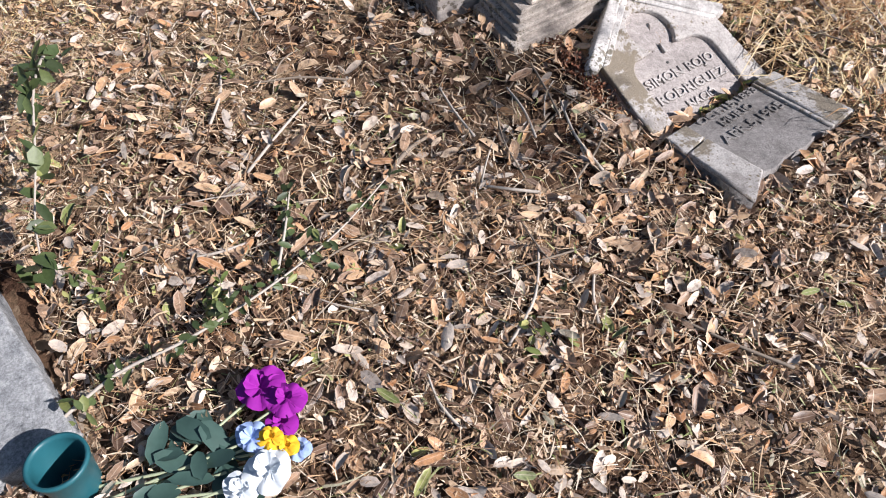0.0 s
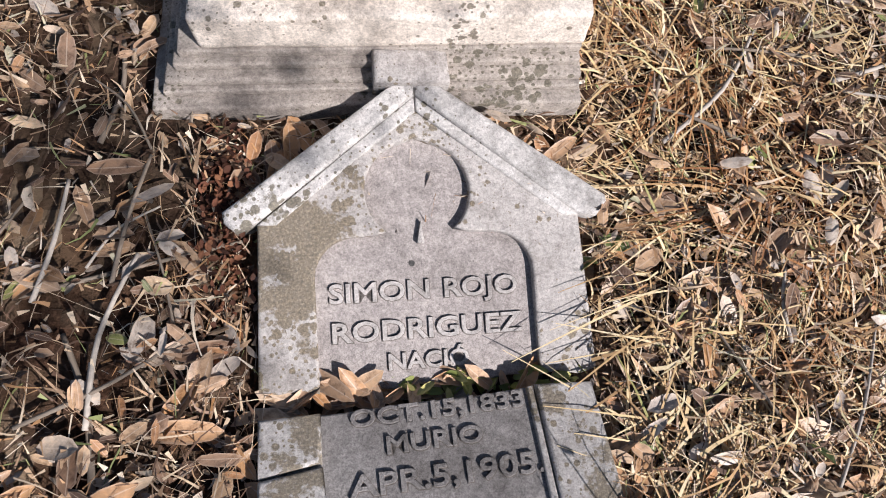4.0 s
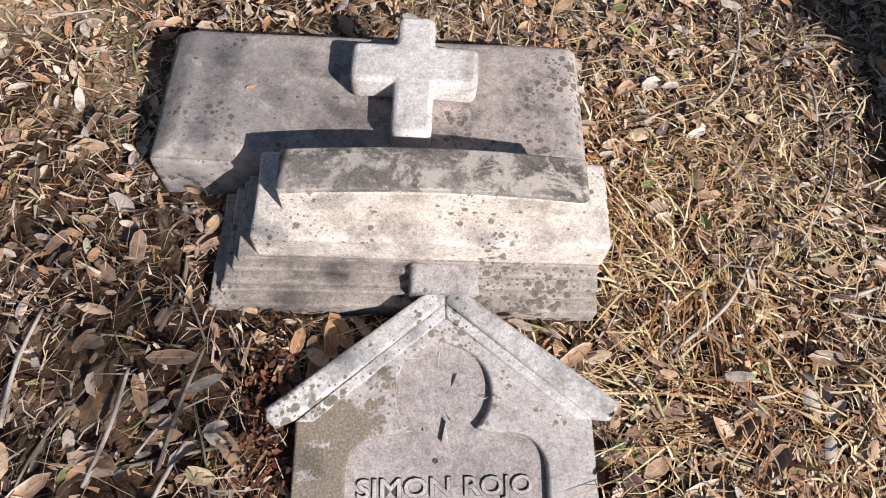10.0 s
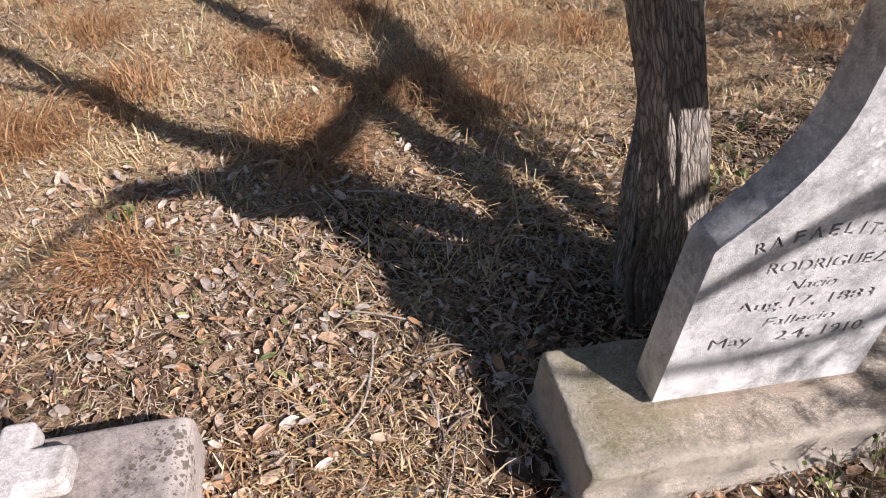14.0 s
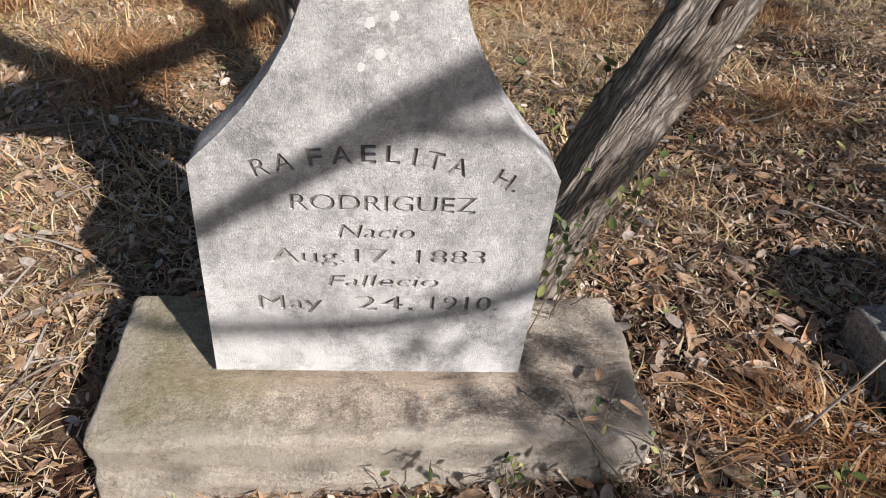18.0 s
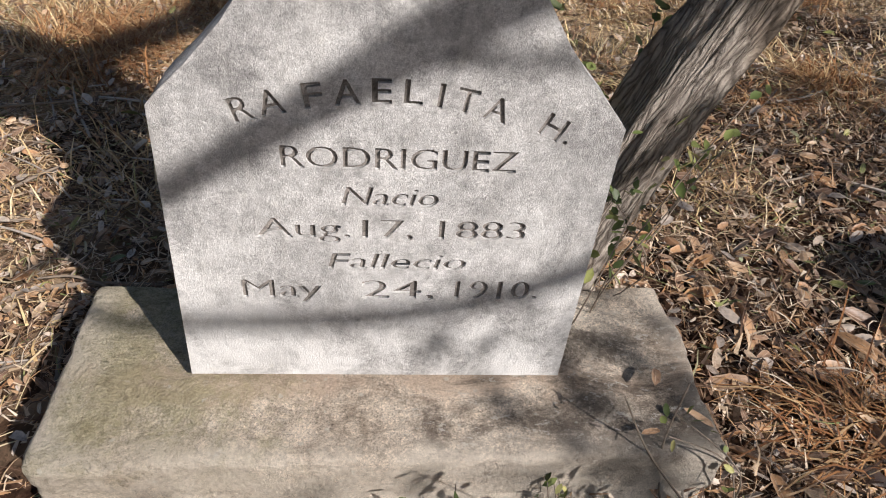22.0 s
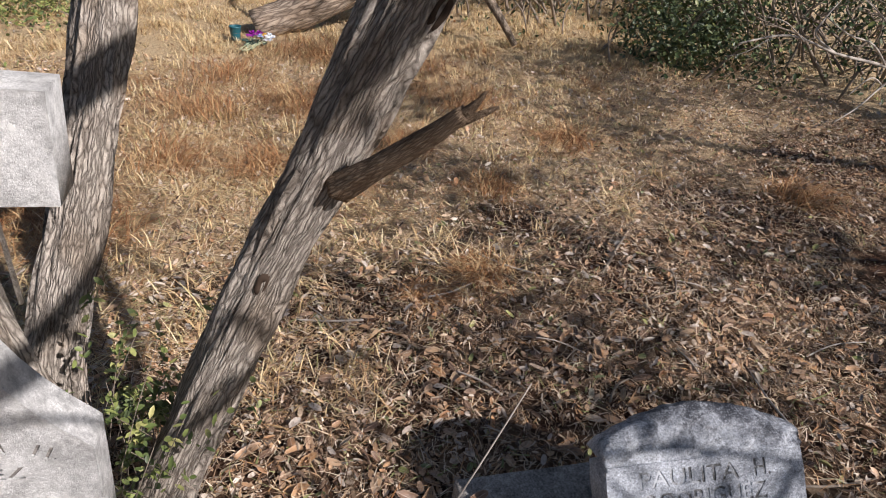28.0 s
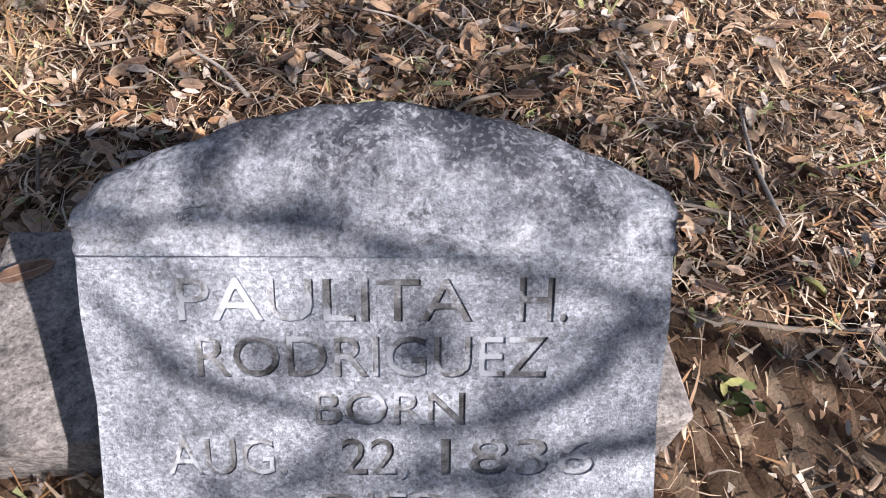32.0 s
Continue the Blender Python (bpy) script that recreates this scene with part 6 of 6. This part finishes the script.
for k, (x0, x1, y0, y1) in enumerate([(-1.05, -0.6, -0.35, 0.9)] * 11 + [(-1.3, -0.6, 0.4, 1.6)] * 6 + [(-2.6, -2.0, -1.2, -0.1)] * 7 + [(-3.2, -2.0, -1.2, 0.6)] * 8 + [(0.6, 1.1, -0.3, 1.2)] * 6 + [(1.0, 2.8, 0.3, 1.8)] * 8 + [(-1.3, -0.95, -1.0, 0.5)] * 5 + [(-3.4, -1.95, -1.5, 0.8)] * 26 + [(-1.2, -0.5, -0.4, 1.2)] * 12 + [(0.8, 3.0, 0.3, 2.2)] * 10):
    x, y, a, ln, bend = rk.uniform(x0, x1), rk.uniform(y0, y1), rk.uniform(0, 3.14), rk.uniform(0.10, 0.34), rk.uniform(-0.05, 0.05)
    dx, dy = math.cos(a) * ln / 2, math.sin(a) * ln / 2
    spots = [(x - dx, y - dy), (x - dy * bend * 4, y + dx * bend * 4), (x + dx, y + dy)]
    if any(q0 - 0.02 < px < q1 + 0.02 and r0 - 0.02 < py < r1 + 0.02 for px, py in spots for q0, q1, r0, r1 in KEEP_OUT):
        continue
    stick("fallen_stick", [(px, py, h) for (px, py), h in zip(spots, (0.022, 0.03, 0.024))], rk.uniform(0.0022, 0.0050), ("thin pale twig lying on leaf litter", "thin grey twig lying on leaf litter")[k % 2], (PALETWIG, TWIG)[k % 2])
bare = thing("dead_branch", "bare grey forked branch hanging at the plot's edge", "branch", at=Matrix.Translation((5.9, 3.1, 0.0)))
for pts, r in (([(5.9, 3.1, 0.0), (5.45, 3.05, 0.36), (5.1, 3.0, 0.49), (4.61, 3.0, 0.58), (4.17, 3.0, 0.70), (3.78, 3.0, 0.64)], 0.017), ([(4.61, 3.0, 0.58), (4.4, 3.02, 0.70), (4.46, 3.05, 0.82), (4.6, 3.1, 0.95)], 0.009), ([(5.1, 3.0, 0.49), (4.85, 2.95, 0.66), (4.55, 2.9, 0.74), (4.3, 2.9, 0.86)], 0.010), ([(5.3, 3.05, 0.42), (5.05, 2.95, 0.32), (4.89, 2.9, 0.22), (4.71, 2.9, 0.09)], 0.010), ([(5.1, 2.97, 0.36), (4.95, 2.95, 0.42), (4.75, 2.9, 0.30)], 0.007), ([(4.3, 3.0, 0.66), (4.05, 2.95, 0.80), (3.85, 2.95, 0.83)], 0.006), ([(4.0, 3.0, 0.67), (3.85, 3.0, 0.58), (3.70, 3.0, 0.55)], 0.005), ([(5.3, 3.05, 0.42), (5.1, 3.1, 0.75), (4.8, 3.15, 0.95)], 0.010)):
    rel = [(x - 5.9, y - 3.1, z) for x, y, z in pts]
    part("branch", tube("branch", rel, np.linspace(r, r * 0.35, len(rel)), 7, 4, 0.2), PALETWIG, bare)


def vine(pts, n, seed, label, size=0.04):
    rng = np.random.RandomState(seed)
    base = Vector(pts[0])
    t = thing("green_vine", label, "vine", at=Matrix.Translation(base))
    rel = [Vector(p) - base for p in pts]
    part("stem", tube("stem", rel, np.linspace(0.005, 0.002, len(rel)), 6, 6), PALETWIG, t)
    spots = []
    for k in range(n):
        f = rng.uniform(0.05, 1.0) * (len(rel) - 1)
        i = min(int(f), len(rel) - 2)
        spots.append(rel[i].lerp(rel[i + 1], f - i) + Vector(rng.randn(3)) * 0.016)
    part("foliage", leaves_at("foliage", np.array([tuple(p) for p in spots]), rng, size, seed), GREEN, t, smooth=True)


vine([(-3.70, -0.75, 0.03), (-3.50, -0.71, 0.06), (-3.32, -0.72, 0.07), (-3.10, -0.69, 0.06), (-2.89, -0.64, 0.06), (-2.67, -0.54, 0.05)], 90, 3, "trailing vine with small green leaves over litter", 0.036)
vine([(-3.10, -0.69, 0.03), (-3.0, -0.56, 0.06), (-2.93, -0.44, 0.05)], 40, 4, "trailing vine with small green leaves over litter", 0.034)
vine([(-3.30, 0.42, 0.0), (-3.33, 0.35, 0.10), (-3.39, 0.15, 0.16), (-3.45, -0.10, 0.17), (-3.51, -0.30, 0.16), (-3.54, -0.46, 0.14)], 60, 5, "leafy green sprig beside the stone marker", 0.065)

# ---- litter ----
BARE = [(-2.12, -0.38, 0.24, 0.45), (-2.28, -0.66, 0.18, 0.65), (-2.55, 0.0, 0.45, 0.65), (-2.22, -0.74, 0.13, 0.5), (-1.22, -0.41, 0.12, 0.2), (2.15, -0.10, 0.19, 0.2), (-2.6, 0.1, 0.25, 0.75), (-0.62, 0.0, 0.10, 0.3), (1.0, -0.2, 0.1, 0.4)]


def scatter(rng, n, x0, x1, y0, y1, more=0.0):
    p = np.c_[rng.uniform(x0, x1, n), rng.uniform(y0, y1, n)]
    ok = np.ones(n, bool)
    if x1 - x0 > 6 and y0 < -1:
        # the litter frays out along the outer sides of the plot
        rim = np.minimum.reduce([(p[:, 0] - x0) / 0.8, (x1 - p[:, 0]) / 0.5, (p[:, 1] - y0) / 0.7]) + 0.25 * np.sin(7 * p[:, 0] + 3 * p[:, 1]) * np.sin(5 * p[:, 1] - 4 * p[:, 0])
        ok = rng.rand(n) < np.clip(rim, 0.0, 1.0)
    for a, b, c, d in KEEP_OUT:
        ok &= ~((p[:, 0] > a) & (p[:, 0] < b) & (p[:, 1] > c) & (p[:, 1] < d))
    for cx, cy, r, keep in BARE:
        inside = np.hypot(p[:, 0] - cx, p[:, 1] - cy) < r * (1 + 0.35 * np.sin(5 * np.arctan2(p[:, 1] - cy, p[:, 0] - cx) + cx * 7))
        ok &= ~inside | (rng.rand(n) < keep + more)
    return p[ok]


def edge_fade(rng, p):
    """Keeps fewer pieces towards the far side, so that the litter thins out."""
    d = np.hypot((p[:, 0] - 0.4) / 6.0, (p[:, 1] - 1.5) / 5.0)
    return p[rng.rand(len(p)) < np.clip(1.9 - 1.25 * d, 0.0, 1.0)]


def grassy(p):
    return 1 / (1 + np.exp(-2.2 * (p[:, 1] - 0.9 - 0.75 * np.maximum(p[:, 0], 0) + 0.8 * np.sin(1.7 * p[:, 0] + 1.0) * np.sin(1.3 * p[:, 1]))))


def litter():
    rng = np.random.RandomState(77)
    near = scatter(rng, 40000, -4.6, 3.6, -2.2, 1.3)
    mid = scatter(rng, 26000, -4.6, 5.6, 1.3, 4.8)
    mid = mid[rng.rand(len(mid)) < 0.95 - 0.55 * grassy(mid)]
    far = edge_fade(rng, scatter(rng, 9000, -6.0, 7.4, -4.5, 8.5))
    top = scatter(rng, 10500, -4.6, 3.6, -2.2, 1.6)
    open_grass = 1 / (1 + np.exp(-9 * (top[:, 0] + 1.28))) * (top[:, 0] < -0.75) * (top[:, 1] < 0.2)
    top = top[rng.rand(len(top)) < (1.0 - 0.45 * open_grass) * np.where(top[:, 0] > 0.7, 0.75, 1.0)]
    for k, (p, low, high, small, grow, flat) in enumerate(((near, 0.0, 0.030, 0.011, 0.040, 1.2), (np.concatenate([mid, far]), 0.0, 0.036, 0.020, 0.052, 1.0), (top, 0.014, 0.038, 0.034, 0.046, 0.7))):
        n = len(p)
        size = (small + grow * rng.beta(1.2, 2.0, n)) * np.where(p[:, 0] > -0.9, 0.82, 1.0)
        pos = np.c_[p, ground_z(p[:, 0], p[:, 1]) + rng.uniform(low, high, n)]
        me = leaf_cloud("leaf_litter", pos, size, size * rng.uniform(0.30, 0.52, n), rng.uniform(0, 6.28, n), rng.randn(n) * 0.38 * flat, rng.randn(n) * 0.50 * flat, rng.uniform(-0.5, 1.1, n), 5 + k, SHORT_ROWS if k == 1 else None)
        tagged(part("leaf_litter", me, LEAF), "thick litter of tan and brown dry oak leaves", "fallen leaves", kind="stuff")
    for count, low, long, thin, wide, segs in (((130000, 80000, 34000), 0.008, 0.045, 0.0006, 0.0055, 1), ((46000, 48000, 0), 0.025, 0.10, 0.0007, 0.0032, 3), ((15000, 8000, 0), 0.06, 0.16, 0.0004, 0.0010, 2)):
        q = np.concatenate([scatter(rng, count[0], -4.6, 3.6, -2.2, 1.3, 0.1), scatter(rng, count[1], -4.6, 5.6, 1.3, 4.8), edge_fade(rng, scatter(rng, count[2], -6.5, 7.6, -4.5, 9.0))])
        n = len(q)
        a, ln = rng.uniform(0, 6.28, n), low + long * rng.beta(1.0, 2.2, n)
        root = np.c_[q, ground_z(q[:, 0], q[:, 1]) + rng.uniform(0.0, 0.036, n)]
        tip = root + np.c_[np.cos(a) * ln, np.sin(a) * ln, rng.randn(n) * 0.012]
        tip[:, 2] = np.maximum(tip[:, 2], ground_z(tip[:, 0], tip[:, 1]) + 0.002)
        bad = np.zeros(n, bool)
        for x0, x1, y0, y1 in KEEP_OUT:
            bad |= (tip[:, 0] > x0) & (tip[:, 0] < x1) & (tip[:, 1] > y0) & (tip[:, 1] < y1)
        me = blade_cloud("straw_litter", root[~bad], tip[~bad], rng.uniform(0, 0.012, n)[~bad], (thin + wide * rng.beta(1, 2.6, n))[~bad], segs, (rng.randn(n) * 0.10)[~bad])
        tagged(part("straw_litter", me, STRAW), "broken straw, needles and leaf crumbs over the soil", "litter", kind="stuff")
    q = scatter(rng, 4200, -1.38, -0.65, -1.3, 0.45)
    q = q[rng.rand(len(q)) < np.clip(1.6 * (q[:, 0] + 1.42), 0.25, 1.0) * np.clip(2.5 * (-0.6 - q[:, 0]), 0.0, 1.0)]
    n = len(q)
    a, ln = rng.uniform(0, 6.28, n), 0.02 + 0.08 * rng.beta(1.0, 1.8, n)
    root = np.c_[q, ground_z(q[:, 0], q[:, 1]) + rng.uniform(0.012, 0.042, n)]
    tip = root + np.c_[np.cos(a) * ln, np.sin(a) * ln, rng.randn(n) * 0.012]
    me = blade_cloud("straw_litter", root, tip, rng.uniform(0, 0.010, n), 0.0008 + 0.0036 * rng.beta(1, 2.2, n), 3, rng.randn(n) * 0.12)
    tagged(part("straw_litter", me, GOLD), "golden broken straw lying over the litter", "litter", kind="stuff")
    n = 650
    p = np.c_[-1.955 + rng.randn(n) * 0.022, -0.50 + rng.randn(n) * 0.075]
    pos = np.c_[p, ground_z(p[:, 0], p[:, 1]) + rng.uniform(0.0, 0.05, n)]
    me = leaf_cloud("wood_crumbs", pos, rng.uniform(0.006, 0.022, n), rng.uniform(0.004, 0.012, n), rng.uniform(0, 6.28, n), rng.randn(n) * 0.6, rng.randn(n) * 0.6, rng.uniform(0.2, 0.9, n), 8, SHORT_ROWS)
    tagged(part("wood_crumbs", me, CRUMB), "red-brown rotten wood crumbs heaped beside the tablet", "litter", kind="stuff")
    hubs = scatter(rng, 5200, -5.5, 6.5, 0.6, 9.0)
    hubs = hubs[rng.rand(len(hubs)) < 0.95 * grassy(hubs)]
    tall = rng.beta(1.2, 2.6, len(hubs))
    pick = rng.randint(0, len(hubs), 150000)
    q = hubs[pick] + rng.randn(len(pick), 2) * (0.03 + 0.06 * rng.rand(len(hubs))[pick])[:, None]
    n = len(q)
    lay = rng.uniform(0, 6.28, len(hubs))[pick]
    a, ln = np.where(rng.rand(n) < 0.5, lay + rng.randn(n) * 0.6, rng.uniform(0, 6.28, n)), rng.uniform(0.03, 0.13, n)
    root = np.c_[q, ground_z(q[:, 0], q[:, 1]) - 0.002]
    tip = root + np.c_[np.cos(a) * ln, np.sin(a) * ln, 0.004 + (0.02 + 0.15 * tall[pick]) * rng.beta(1, 1.6, n)]
    me = blade_cloud("dry_grass", root, tip, rng.uniform(0, 0.02, n), rng.uniform(0.0014, 0.0044, n), 2)
    tagged(part("dry_grass", me, GOLD), "short golden dead grass covering the open ground", "dry grass", kind="stuff")


def single_leaves():
    rng = np.random.RandomState(19)
    kinds = []
    for k in range(6):
        z = np.zeros((1, 3))
        kinds.append(leaf_cloud("leaf", z, np.array([0.068 + 0.006 * k]), np.array([0.026 + 0.003 * (k % 3)]), np.zeros(1), np.zeros(1), np.zeros(1), np.array([0.15 + 0.15 * k]), 60 + k))
        kinds[-1].materials.append(LEAF_ONE)
    for x0, x1, y0, y1, n in ((-2.35, -1.0, -1.25, -0.35, 190), (0.5, 1.05, -0.3, 0.5, 40), (1.0, 2.6, 0.22, 0.9, 60)):
        for x, y in scatter(rng, n, x0, x1, y0, y1):
            ob = part("leaf", kinds[rng.randint(6)], None, ground)
            ob.matrix_basis = Matrix.LocRotScale(on_ground(x, y, 0.022), Euler((rng.randn() * 0.3, rng.randn() * 0.25, rng.uniform(0, 6.28))), Vector((1, 1, 1)) * rng.uniform(0.8, 1.2))
    return kinds


def break_leaves(kinds):
    rng = np.random.RandomState(23)
    green = [k.copy() for k in kinds]
    for g in green:
        g.materials.clear()
        g.materials.append(YGREEN)
    for k in range(130):
        u = rng.uniform(-0.25, 0.26)
        bright = u > -0.06 and rng.rand() < 0.62
        p = UPPER @ Vector((u, -0.130 + rng.uniform(-0.022, 0.014), rng.uniform(-0.030, -0.002)))
        ob = part("leaf", (green if bright else kinds)[rng.randint(6)], None, ground)
        ob.matrix_basis = Matrix.LocRotScale(p, Euler((rng.randn() * 0.32, rng.randn() * 0.28, rng.randn() * 0.7)), Vector((1, 1, 1)) * (rng.uniform(0.35, 0.6) if bright else rng.uniform(0.5, 1.0)))


def stone_leaves(kinds):
    """Single leaves blown onto the stones."""
    for k, (x, y, z, s, turn) in enumerate(((-2.03, 0.10, 0.149, 0.35, 0.6), (1.12, 0.13, 0.100, 1.0, 0.5), (0.40, -0.02, 0.160, 0.5, 1.2), (0.44, -0.10, 0.156, 0.6, 2.2), (0.36, -0.12, 0.157, 0.35, 0.2), (1.93, 0.12, 0.100, 0.7, 2.0), (-1.50, -0.35, 0.04, 0.7, 2.6), (-0.42, 0.14, 0.182, 0.5, 0.3))):
        ob = part("leaf", kinds[k % 6], None, ground)
        ob.matrix_basis = Matrix.LocRotScale((x, y, z), Euler((0.15, 0.1, turn)), Vector((s, s, s)))


litter()
leaf_kinds = single_leaves()
break_leaves(leaf_kinds)
stone_leaves(leaf_kinds)
